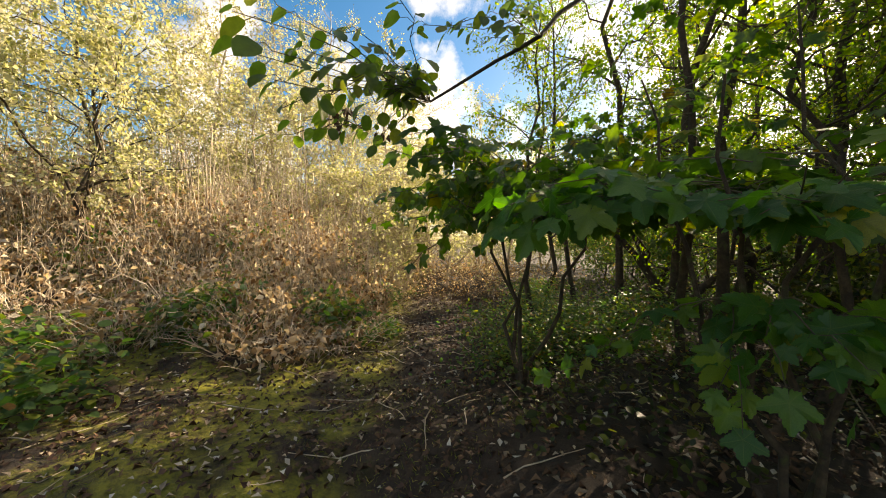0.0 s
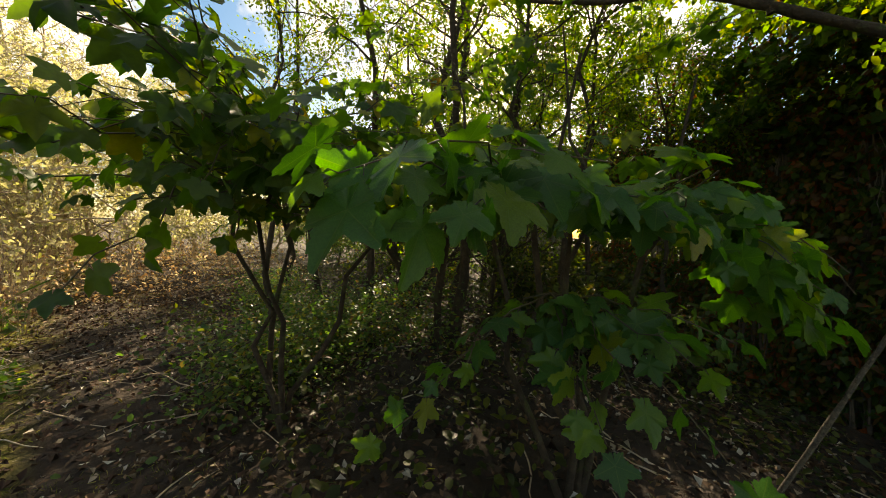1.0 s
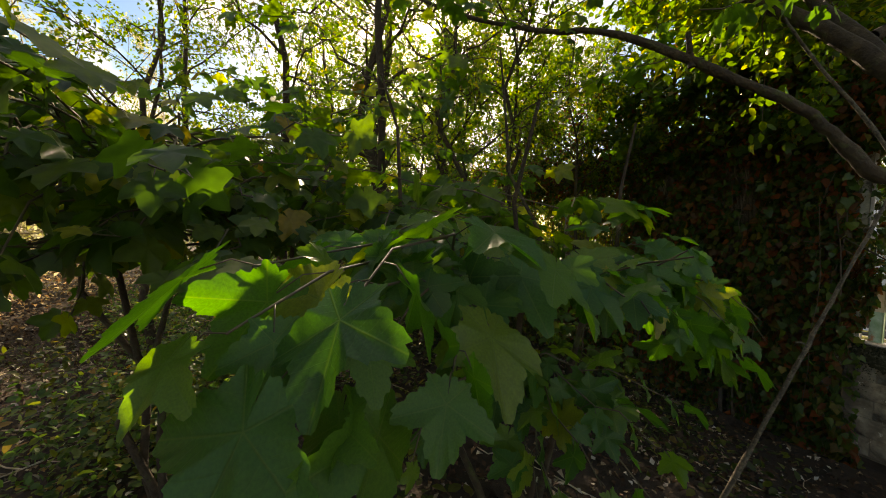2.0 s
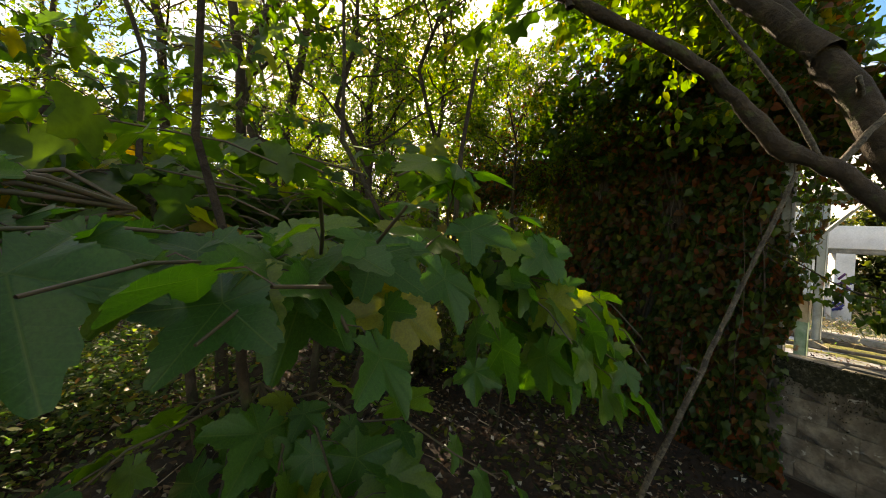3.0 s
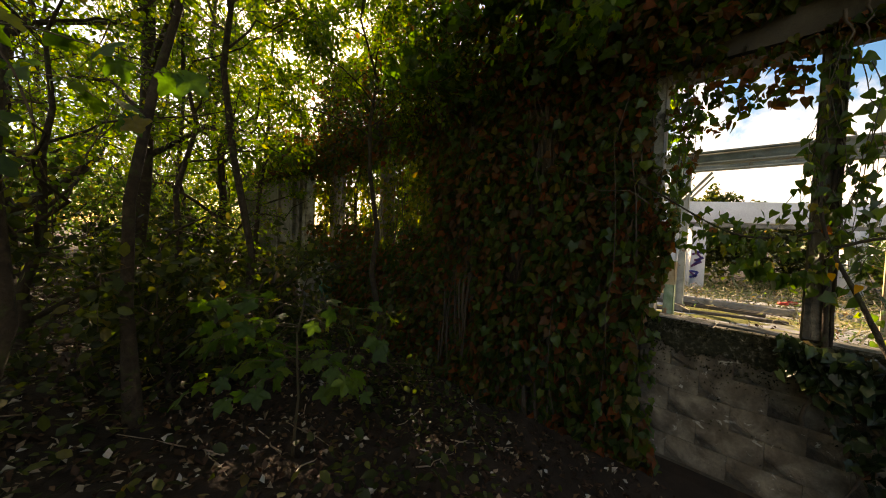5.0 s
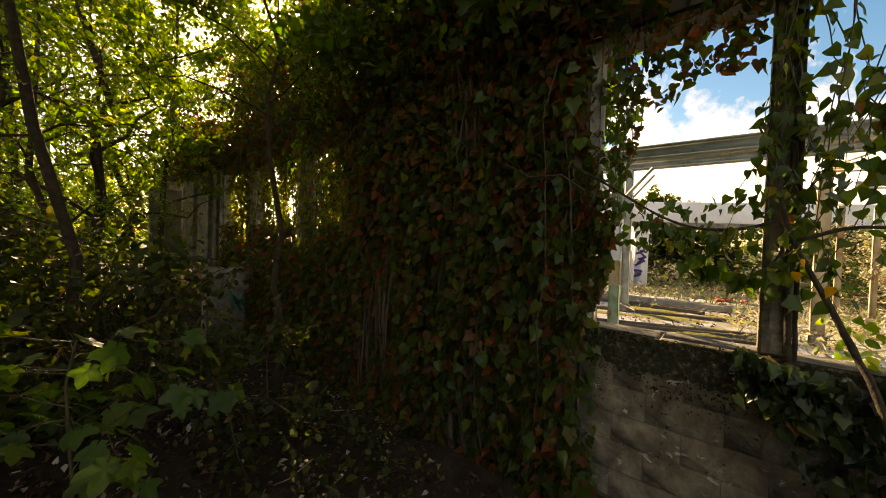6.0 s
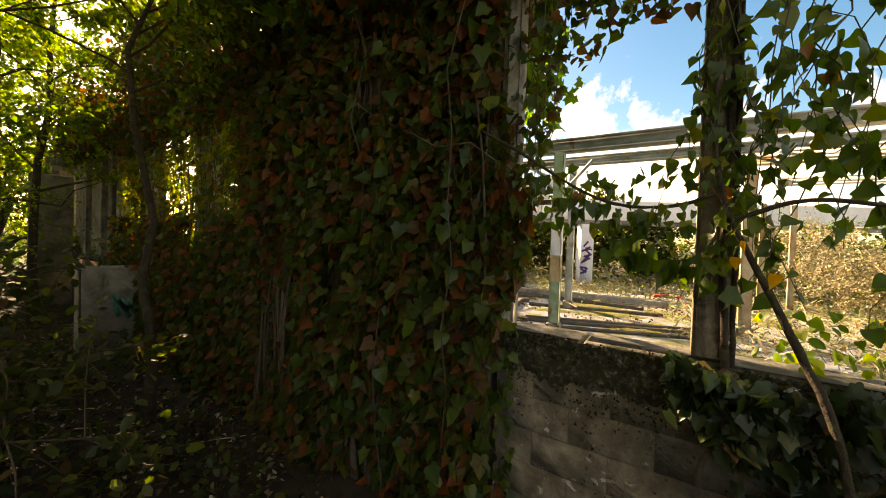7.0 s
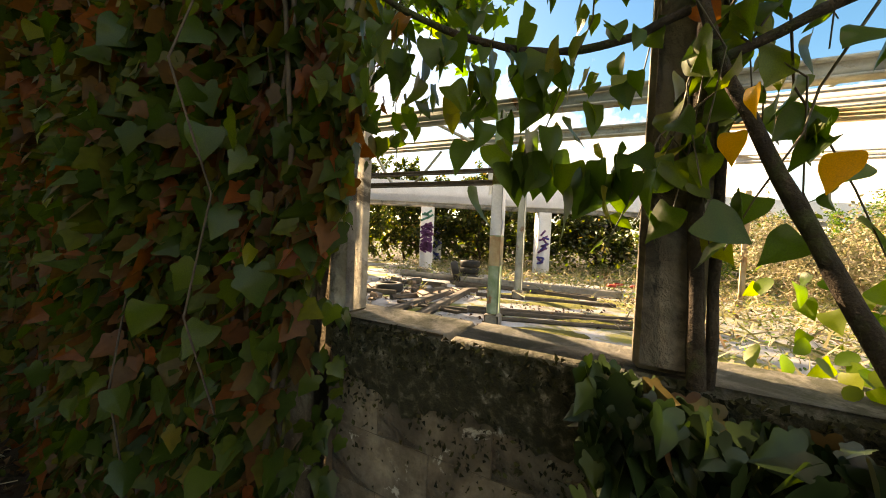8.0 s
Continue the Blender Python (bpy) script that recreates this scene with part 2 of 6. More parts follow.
M_RUST = solid_mat("rusty_cream_paint", [(0.3, (0.30, 0.14, 0.06)), (0.5, (0.48, 0.36, 0.20)), (0.75, (0.56, 0.50, 0.38))], 2.2, 0.75, 0.4, 40, 0.004)
M_TIMBER = solid_mat("grey_timber", [(0.3, (0.045, 0.036, 0.028)), (0.6, (0.10, 0.085, 0.066)), (0.8, (0.17, 0.15, 0.125))], 6, 0.85, 0.5, 60, 0.006)
M_RUBBER = solid_mat("tyre_rubber", [(0.3, (0.012, 0.012, 0.012)), (0.7, (0.035, 0.034, 0.033))], 8, 0.75, 0.3, 60, 0.004)
M_RUBBLE = solid_mat("rubble", [(0.3, (0.14, 0.10, 0.075)), (0.6, (0.26, 0.20, 0.16)), (0.8, (0.36, 0.31, 0.27))], 5, 0.9, 0.5, 60, 0.008)
M_SHEET = solid_mat("plastic_sheet", [(0.3, (0.62, 0.64, 0.66)), (0.7, (0.78, 0.79, 0.80))], 4, 0.4, 0.2, 30, 0.005)
M_PURPLE = solid_mat("purple_spray", [(0.3, (0.09, 0.02, 0.10)), (0.7, (0.17, 0.05, 0.18))], 8, 0.7, 0.1)
M_BLUE = solid_mat("blue_spray", [(0.3, (0.02, 0.03, 0.20)), (0.7, (0.05, 0.07, 0.34))], 8, 0.7, 0.1)
M_TEAL = solid_mat("teal_spray", [(0.3, (0.03, 0.16, 0.12)), (0.7, (0.05, 0.26, 0.19))], 8, 0.8, 0.1)
M_FLECK = leaf_mat("black_moss_flake", [(0, (0.014, 0.014, 0.006)), (0.6, (0.032, 0.030, 0.012)), (0.9, (0.06, 0.06, 0.018)), (1, (0.16, 0.14, 0.11))], (0.2, 0.2, 0.1), 0.95, 0.05)
M_MOSS = solid_mat("moss", [(0.3, (0.045, 0.052, 0.008)), (0.55, (0.115, 0.115, 0.012)), (0.8, (0.20, 0.185, 0.022))], 7, 0.95, 0.9, 90, 0.02)


def ground_material():
    m, nt, b, out = mat("woodland_soil")
    tc = nt.nodes.new("ShaderNodeTexCoord").outputs["Object"]
    soil = ramp(nt, noise_tex(nt, 6, 10, 0.7, tc), [(0.3, (0.014, 0.008, 0.005)), (0.55, (0.036, 0.021, 0.012)), (0.8, (0.085, 0.055, 0.033))])
    moss = ramp(nt, noise_tex(nt, 1.6, 7, 0.7, tc, 0.4), [(0.42, (0, 0, 0)), (0.56, (1, 1, 1))])
    across = nt.nodes.new("ShaderNodeVectorMath")
    across.operation = "DOT_PRODUCT"
    across.inputs[1].default_value = (-0.842, -0.54, 0)
    nt.links.new(tc, across.inputs[0])
    worn = nt.nodes.new("ShaderNodeMapRange")
    worn.inputs["From Min"].default_value, worn.inputs["From Max"].default_value = 5.95, 6.35
    nt.links.new(across.outputs["Value"], worn.inputs["Value"])
    moss = mix_rgb(nt, 1.0, moss, worn.outputs[0], "MULTIPLY")
    mossc = ramp(nt, noise_tex(nt, 14, 6, 0.7, tc), [(0.3, (0.07, 0.072, 0.009)), (0.5, (0.20, 0.185, 0.016)), (0.72, (0.33, 0.29, 0.03))])
    col = mix_rgb(nt, moss, soil, mossc)
    grain = noise_tex(nt, 60, 8, 0.7, tc)
    col = mix_rgb(nt, 0.6, col, ramp(nt, grain, [(0.3, (0.4, 0.4, 0.4)), (0.7, (1, 1, 1))]), "MULTIPLY")
    nt.links.new(col, b.inputs["Base Color"])
    b.inputs["Roughness"].default_value = 0.95
    bump(nt, b, grain, 0.8, 0.03)
    return m


M_GROUND = ground_material()


# ---- mesh helpers ----
class Build:
    """Collects vertices and faces for one mesh."""

    def __init__(self):
        self.v, self.f, self.n = [], [], 0

    def add(self, verts, faces):
        verts = np.asarray(verts, float).reshape(-1, 3)
        faces = np.asarray(faces, int)
        self.v.append(verts)
        self.f.append((faces + self.n))
        self.n += len(verts)
        return self

    def tube(self, pts, radii, sides=6, cap=True):
        pts = np.asarray(pts, float)
        k = len(pts)
        radii = np.broadcast_to(np.asarray(radii, float), (k,))
        tan = np.gradient(pts, axis=0)
        tan /= np.linalg.norm(tan, axis=1)[:, None] + 1e-9
        ref = np.array([0.31, 0.17, 0.93]) if abs(tan[0][2]) < 0.8 else np.array([0.93, 0.21, 0.13])
        a = np.cross(tan, ref)
        a /= np.linalg.norm(a, axis=1)[:, None] + 1e-9
        b = np.cross(tan, a)
        th = np.arange(sides) * 2 * math.pi / sides
        ring = pts[:, None, :] + radii[:, None, None] * (np.cos(th)[None, :, None] * a[:, None, :] + np.sin(th)[None, :, None] * b[:, None, :])
        i, j = np.meshgrid(np.arange(k - 1), np.arange(sides), indexing="ij")
        j2 = (j + 1) % sides
        q = np.stack([i * sides + j, i * sides + j2, (i + 1) * sides + j2, (i + 1) * sides + j], -1).reshape(-1, 4)
        return self.add(ring.reshape(-1, 3), q)

    def box(self, lo, hi, rot=None, c=0.0):
        """A box with chamfered long edges where c is set."""
        lo, hi = np.asarray(lo, float), np.asarray(hi, float)
        if c <= 0:
            v = np.array([(x, y, z) for x in (lo[0], hi[0]) for y in (lo[1], hi[1]) for z in (lo[2], hi[2])])
            f = [(0, 1, 3, 2), (4, 6, 7, 5), (0, 4, 5, 1), (2, 3, 7, 6), (0, 2, 6, 4), (1, 5, 7, 3)]
            return self.add(v if rot is None else v @ np.array(rot.to_3x3()).T + np.array(rot.translation), f)
        v, f = rounded_box(lo, hi, c)
        if rot is not None:
            v = v @ np.array(rot.to_3x3()).T + np.array(rot.translation)
        for size in (3, 4):
            fs = [q for q in f if len(q) == size]
            if size == 4:
                self.v.append(v), self.f.append(np.array(fs) + self.n)
        tri = [q for q in f if len(q) == 3]
        self.f.append(np.array(tri) + self.n)
        self.n += len(v)
        return self

    def leaves(self, shape, pos, out, size, droop=0.0, rng=None, flat=0.5):
        """Many leaves at once. shape: (verts, faces) with the blade along +x; out: the way each blade points."""
        rng = rng or np.random.default_rng(1)
        verts, faces = shape
        n = len(pos)
        if n == 0:
            return self
        pos = np.asarray(pos, float)
        x = np.asarray(out, float).copy()
        x[:, 2] -= droop
        x /= np.linalg.norm(x, axis=1)[:, None] + 1e-9
        up = np.stack([rng.normal(0, 1 - flat, n), rng.normal(0, 1 - flat, n), np.full(n, 0.25 + flat)], 1)
        y = np.cross(up, x)
        y /= np.linalg.norm(y, axis=1)[:, None] + 1e-9
        z = np.cross(x, y)
        size = np.broadcast_to(np.asarray(size, float), (n,))
        bend = 1 + rng.normal(0, 0.8, n)
        vv = np.broadcast_to(verts, (n, *verts.shape)).copy()
        vv[:, :, 2] *= bend[:, None]
        p = pos[:, None, :] + size[:, None, None] * (vv[:, :, 0:1] * x[:, None, :] + vv[:, :, 1:2] * y[:, None, :] + vv[:, :, 2:3] * z[:, None, :])
        k = len(verts)
        fs = np.asarray(faces)
        idx = (np.arange(n) * k)[:, None, None] + fs[None, :, :]
        return self.add(p.reshape(-1, 3), idx.reshape(-1, fs.shape[1]))

    def mesh(self, name, material, smooth=False):
        v = np.concatenate(self.v) if self.v else np.zeros((0, 3))
        me = bpy.data.meshes.new(name)
        me.vertices.add(len(v))
        me.vertices.foreach_set("co", v.ravel())
        loops = np.concatenate([f.ravel() for f in self.f])
        counts = np.concatenate([np.full(len(f), f.shape[1]) for f in self.f])
        me.loops.add(len(loops))
        me.loops.foreach_set("vertex_index", loops)
        me.polygons.add(len(counts))
        me.polygons.foreach_set("loop_start", np.concatenate([[0], np.cumsum(counts)[:-1]]))
        me.polygons.foreach_set("loop_total", counts)
        if smooth:
            me.polygons.foreach_set("use_smooth", np.ones(len(counts), bool))
        me.update(calc_edges=True)
        me.validate()
        me.materials.append(material)
        return me


def rounded_box(lo, hi, c):
    v, f = [], []
    lo, hi = np.array(lo), np.array(hi)
    s = np.array([(sx, sy, sz) for sx in (0, 1) for sy in (0, 1) for sz in (0, 1)])
    for k in s:
        base = np.where(k == 0, lo, hi)
        sign = np.where(k == 0, 1, -1)
        for ax in range(3):
            p = base.astype(float).copy()
            for o in range(3):
                if o != ax:
                    p[o] += sign[o] * c
            v.append(p)
    corner = lambda a, b, d: (a * 4 + b * 2 + d) * 3
    for ax in range(3):
        o1, o2 = [o for o in range(3) if o != ax]
        for side in (0, 1):
            q = []
            for u, w in ((0, 0), (1, 0), (1, 1), (0, 1)):
                k = [0, 0, 0]
                k[ax], k[o1], k[o2] = side, u, w
                q.append(corner(*k) + ax)
            f.append(tuple(q))
        for u in (0, 1):
            for w in (0, 1):
                k0, k1 = [0, 0, 0], [0, 0, 0]
                k0[ax], k1[ax] = 0, 1
                for k in (k0, k1):
                    k[o1], k[o2] = u, w
                f.append((corner(*k0) + o1, corner(*k1) + o1, corner(*k1) + o2, corner(*k0) + o2))
    for k in s:
        b = corner(*k)
        f.append((b, b + 1, b + 2))
    return np.array(v), f


def part(name, b, material, parent=None, label="", smooth=False):
    """Links a Build as one mesh object, under a thing or a part."""
    ob = new(name, b.mesh(name, material, smooth) if isinstance(b, Build) else b)
    ob.parent = parent
    if label:
        ob["label"] = label
    return ob


def thing(name, at, label, category, group="", kind=""):
    ob = new(name)
    ob.location = at
    ob.empty_display_size = 0.1
    return tagged(ob, label, category, group, kind)


def thing_part(name, b, material, parent, label="", smooth=False):
    """A part whose Build is in world coordinates, put under a thing that stands elsewhere."""
    ob = part(name, b, material, parent, label, smooth)
    ob.matrix_parent_inverse = Matrix.Translation(parent.location).inverted()
    return ob


def fan(outline, bend=0.12, mid=0.35):
    """A leaf blade: an outline in x, y fanned from a point on the midrib, a little folded."""
    pts = [(mid, 0.0, 0.0)] + [(x, y, abs(y) * bend - 0.10 * x * x) for x, y in outline]
    k = len(outline)
    return np.array(pts, float), np.array([(0, 1 + i, 1 + (i + 1) % k) for i in range(k)])


def mirrored(half):
    return half + [(x, -y) for x, y in reversed(half) if abs(y) > 1e-6]


def maple_outline(step=4.5):
    """A five-lobed toothed blade, length 1 from the stalk to the tip."""
    lobes = [(140, 0.50, 24), (68, 0.80, 25), (0, 0.86, 27)]
    pts = []
    for a in np.arange(0, 180.1, step):
        rr = 0.0
        for c, ln, w in lobes:
            rr = max(rr, ln * (0.45 + 0.55 * math.exp(-(abs(a - c) / w) ** 1.5)))
        rr *= 1.0 + 0.05 * math.sin(a * 0.42 + 0.4) + 0.028 * math.sin(a * 0.93 + 1.1)
        pts.append((0.14 + rr * math.cos(radians(a)), rr * math.sin(radians(a))))
    pts[0] = (1.0, 0.0)
    pts[-1] = (0.0, 0.0)
    return mirrored(list(reversed(pts)))


def maple_blade(step=4.5):
    o = maple_outline(step)
    v = [(0.14, 0.0, 0.0)]
    for x, y in o:
        a = abs(math.degrees(math.atan2(y, x - 0.14)))
        crease = min(abs(a - c) for c in (0, 68, 140)) / 36
        d = math.hypot(x - 0.14, y)
        v.append((x, y, 0.14 * d * crease - 0.16 * d * d))
    k = len(o)
    return np.array(v), np.array([(0, 1 + i, 1 + (i + 1) % k) for i in range(k)])


MAPLE = maple_blade(3.0)
MAPLE_MID = maple_blade(9.0)
MAPLE_FAR = fan(mirrored([(0.0, 0.0), (-0.14, 0.34), (0.06, 0.34), (0.22, 0.66), (0.42, 0.36), (0.54, 0.22), (0.72, 0.34), (0.84, 0.14), (1.0, 0.0)]), 0.16)
IVY_FAR = fan(mirrored([(0.0, 0.0), (-0.12, 0.16), (-0.06, 0.36), (0.18, 0.44), (0.46, 0.32), (0.78, 0.11), (1.0, 0.0)]), 0.22)
IVY = fan(mirrored([(0.0, 0.0), (-0.10, 0.09), (-0.16, 0.24), (-0.11, 0.38), (0.05, 0.40), (0.15, 0.37), (0.25, 0.46), (0.35, 0.48), (0.43, 0.40), (0.51, 0.30), (0.64, 0.24), (0.80, 0.14), (0.93, 0.05), (1.0, 0.0)]), 0.22)
OVAL = fan(mirrored([(0.0, 0.0), (0.12, 0.24), (0.38, 0.36), (0.66, 0.32), (0.88, 0.16), (1.0, 0.0)]), 0.18)
SMALL = fan(mirrored([(0.0, 0.0), (0.3, 0.30), (0.7, 0.26), (1.0, 0.0)]), 0.25)
DIAMOND = (np.array([(0, 0, 0), (0.42, 0.30, 0.08), (1, 0, -0.08), (0.42, -0.30, 0.08)], float), np.array([(0, 2, 1), (0, 3, 2)]))
CURL = fan(mirrored([(0.0, 0.0), (0.45, 0.30), (1.0, 0.0)]), 0.7)
BLADE = (np.array([(0, 0.045, 0), (0, -0.045, 0), (0.55, 0.03, 0.03), (0.55, -0.03, 0.03), (1.0, 0, -0.12)], float), np.array([(0, 1, 3), (0, 3, 2), (2, 3, 4)]))


def heart_blade(width, notch, tip, fold, ripple, turn):
    """A broad heart-shaped blade with a drawn-out tip, folded along the midrib and gently waved."""
    half = []
    for u in np.linspace(0, 1, 12):
        x = -notch * math.sin(math.pi * min(1, u * 2.4)) * (u < 0.42) + u ** 1.25
        w = width * math.sin(math.pi * u ** 0.62) ** 0.85 * (1 - tip * u ** 3) if 0 < u < 1 else 0.0
        half.append((x, w))
    edge = np.array(mirrored(half))
    c = np.array([0.34, 0.0])
    xy = np.concatenate([[c], c + (edge - c) * 0.55, edge])
    z = fold * np.abs(xy[:, 1]) - 0.22 * xy[:, 0] ** 2 + ripple * np.sin(7 * xy[:, 0] + 5 * xy[:, 1] + turn) + 0.10 * turn * xy[:, 1] * xy[:, 0]
    k = len(edge)
    tris = []
    for i in range(k):
        j = (i + 1) % k
        tris += [(0, 1 + i, 1 + j), (1 + i, 1 + k + i, 1 + k + j), (1 + i, 1 + k + j, 1 + j)]
    return np.column_stack([xy, z]), np.array(tris)


def smooth01(t):
    t = np.clip(t, 0, 1)
    return t * t * (3 - 2 * t)


# ---- lie of the land ----
PATH_AT, PATH_DIR = np.array([-5.62, -1.44]), np.array([-0.54, 0.842])
PATH_LEFT = np.array([-0.842, -0.54])


def along(x, y):
    """Metres along the footpath, and metres to its left."""
    dx, dy = np.asarray(x, float) - PATH_AT[0], np.asarray(y, float) - PATH_AT[1]
    return dx * PATH_DIR[0] + dy * PATH_DIR[1], dx * PATH_LEFT[0] + dy * PATH_LEFT[1]


def land(x, y):
    x, y = np.asarray(x, float), np.asarray(y, float)
    z = np.where(x < 0, -0.45 + 0.9 * smooth01((-x - 0.3) / 5.4), -0.14)
    z = z - np.where(x < 0, 0.27 * (1 - (1 - smooth01((-x - 5.6) / 1.2)) * (1 - smooth01((-y - 0.2) / 1.0) * smooth01((-x - 3.5) / 1.5))), 0)
    l, s = along(x, y)
    z = z + np.where(x < -3, 1.5 * smooth01((s - 0.9) / 3.2) * smooth01((l - 3.4) / 5.5) + 0.9 * smooth01((s - 5.5) / 4), 0)
    z = z + np.where(x < -0.2, 0.05 * np.sin(1.7 * x + 0.6) * np.sin(1.3 * y) + 0.03 * np.sin(4.1 * x + 2.2 * y) * np.sin(3.3 * y - 1.2), 0)
    return z


# ---- ground ----
def ground_sheet():
    def axis(lo, hi, step, far):
        near = np.arange(lo, hi + 1e-6, step)
        grow = np.cumsum(step * 1.35 ** np.arange(1, 24))
        grow = grow[grow < far]
        return np.concatenate([lo - grow[::-1], near, hi + grow])
    xs, ys = axis(-16, 3, 0.14, 900), axis(-4, 14, 0.14, 900)
    gx, gy = np.meshgrid(xs, ys, indexing="ij")
    gz = land(gx, gy)
    gz = gz + np.where((gx < -0.3), np.random.default_rng(4).normal(0, 0.012, gx.shape), 0)
    v = np.stack([gx, gy, gz], -1).reshape(-1, 3)
    n, m = gx.shape
    i, j = np.meshgrid(np.arange(n - 1), np.arange(m - 1), indexing="ij")
    q = np.stack([i * m + j, (i + 1) * m + j, (i + 1) * m + j + 1, i * m + j + 1], -1).reshape(-1, 4)
    ob = part("ground", Build().add(v, q), M_GROUND, smooth=True)
    return tagged(ob, "dark woodland soil with moss patches beside a trodden path", "ground", kind="structure")


ground_sheet()

# ---- derelict building: floor slab and facade ----
floor_ob = part("floor", Build().box((0.22, -9, -0.30), (13.5, 16, 0.0), c=0.03), M_SLAB)
tagged(floor_ob, "cracked concrete floor slab with yellow-green moss patches", "floor", kind="structure")

SILL_Z, LINTEL_Z = 0.94, 3.15
wall_ob = part("wall_west", Build().box((-0.004, -7, -0.75), (0.205, 16.5, 0.80)), M_MORTAR)
tagged(wall_ob, "low concrete block wall with crumbling dirty render, ivy at its foot", "wall", kind="structure")
band_b = Build()
mr = np.random.default_rng(3)
ys = np.arange(-4, 1.0, 0.022)
drop = 0.07 + 0.05 * np.sin(3.1 * ys) * np.sin(1.3 * ys + 1) + 0.05 * mr.uniform(0, 1, len(ys)) ** 2 + 0.03 * np.sin(11 * ys)
cols = []
for yy, dd in zip(ys, drop):
    cols += [(-0.043 + mr.normal(0, 0.003), yy, 0.925 + mr.normal(0, 0.004)), (-0.046 + mr.normal(0, 0.005), yy, 0.80 - dd * 0.3), (-0.0165, yy, 0.80 - dd)]
n = len(ys)
band_b.add(cols, [(3 * i + j, 3 * i + j + 1, 3 * i + j + 4, 3 * i + j + 3) for i in range(n - 1) for j in range(2)])
part("moss_band", band_b, M_MOSSBAND, wall_ob, "ragged black moss hanging below the sill")
fl = np.random.default_rng(41)
n = 9000
fy = fl.uniform(-4, 1.0, n)
deep = 0.16 + 0.10 * np.sin(2.3 * fy + 0.5) * np.sin(5.1 * fy) + 0.05 * np.sin(17 * fy)
fz = 0.93 - (0.12 + deep.clip(0.03, 1)) * fl.uniform(0, 1, n) ** 1.3 * fl.uniform(0.6, 1.5, n) * np.where(fl.uniform(0, 1, n) < 0.12, 2.2, 1.0)
fx = np.where(fz > 0.80, -0.045, -0.020) + fl.normal(0, 0.004, n)
part("moss_flakes", Build().leaves(CURL, np.column_stack([fx, fy, fz]), fl.normal(0, 1, (n, 3)) * np.array([0.35, 1, 1]), fl.uniform(0.08, 0.17, n) ** 2, 0.3, fl, 0.2), M_FLECK, wall_ob, "crumbs of black moss thinning out down the wall")
sill_ob = Build()
rng = np.random.default_rng(11)
y = -7.0
while y < 16.4:
    w = rng.uniform(1.1, 1.5)
    sill_ob.box((-0.035 + rng.normal(0, 0.004), y, 0.80), (0.235, min(y + w, 16.5) - 0.008, SILL_Z + rng.normal(0, 0.005)), c=0.018)
    y += w
tagged(part("sill", sill_ob, M_SILL), "moss-covered concrete window sill with a worn edge", "sill", kind="structure")

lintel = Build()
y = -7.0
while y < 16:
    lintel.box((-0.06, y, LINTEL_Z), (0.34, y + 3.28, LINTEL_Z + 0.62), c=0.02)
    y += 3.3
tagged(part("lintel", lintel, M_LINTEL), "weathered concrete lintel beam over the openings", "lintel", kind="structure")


def pier(name, y0, y1, x0=-0.02, x1=0.24, z0=SILL_Z, z1=LINTEL_Z, m=M_POST, label="weathered concrete window post"):
    t = thing(name, (0.1, (y0 + y1) / 2, z0), label, "post", "posts of the facade", "structure")
    b = Build().box((x0, y0, z0), (x1, y1, z1), c=0.014)
    thing_part("shaft", b, m, t)
    return t


pier("facade_post_1", -0.145, 0.0, 0.0, 0.17)
pier("facade_post_2", -1.42, -1.27, 0.0, 0.17)
pier("facade_post_3", -2.70, -2.55, 0.0, 0.17)
pier("facade_post_4", -4.0, -3.85, 0.0, 0.17)
pier("facade_post_5", 3.28, 3.72, -0.10, 0.26)
pier("facade_post_6", 5.55, 5.72)
pier("facade_post_7", 7.55, 7.85)
far_panel = part("wall_panel", Build().box((0.08, 10.02, -0.75), (0.40, 13.0, 3.72), c=0.02), M_CONC)
tagged(far_panel, "bare grey concrete wall panel with streaks and a pale edge", "wall", kind="structure")
part("pilaster", Build().box((0.16, 9.76, -0.75), (0.44, 10.018, 3.45), c=0.02), M_PLASTER, far_panel, "pale flaking plastered edge")
part("pilaster", Build().box((-0.02, 10.25, -0.75), (0.078, 10.5, 3.70), c=0.01), M_CONC, far_panel)
part("pilaster", Build().box((-0.02, 11.5, -0.75), (0.078, 11.75, 3.70), c=0.01), M_CONC, far_panel)
pier("facade_post_10", 13.6, 13.95, -0.25, 0.28)
solid = part("wall_pier", Build().box((-0.10, 1.05, -0.75), (0.13, 3.28, LINTEL_Z), c=0.02), M_BLOCK)
tagged(solid, "solid rendered wall panel buried under ivy", "wall", kind="structure")
reveal = part("reveal", Build().box((-0.03, 0.965, SILL_Z), (0.11, 1.05, LINTEL_Z), c=0.01), M_PLASTER, None)
tagged(reveal, "pale flaking plaster window reveal", "reveal", kind="structure")
farwall = part("wall_buttress", Build().box((-0.9, 7.15, -0.75), (-0.01, 7.4, 0.95), c=0.03).box((-0.75, 12.6, -0.6), (-0.02, 12.8, 2.8), c=0.03), M_CONC)
tagged(farwall, "grey concrete buttress wall between trees", "wall", kind="structure")
tag = Build()
for k in range(7):
    a = rng.uniform(-0.7, 0.7)
    c = Vector((-0.50 + 0.05 * k, 7.138, 0.34 + 0.06 * math.sin(2.1 * k)))
    tag.box((-0.03, -0.004, -0.16), (0.03, 0.004, 0.16), Matrix.Translation(c) @ Matrix.Rotation(a, 4, "Y"))
part("graffiti", tag, M_TEAL, farwall, "teal spray-paint strokes")

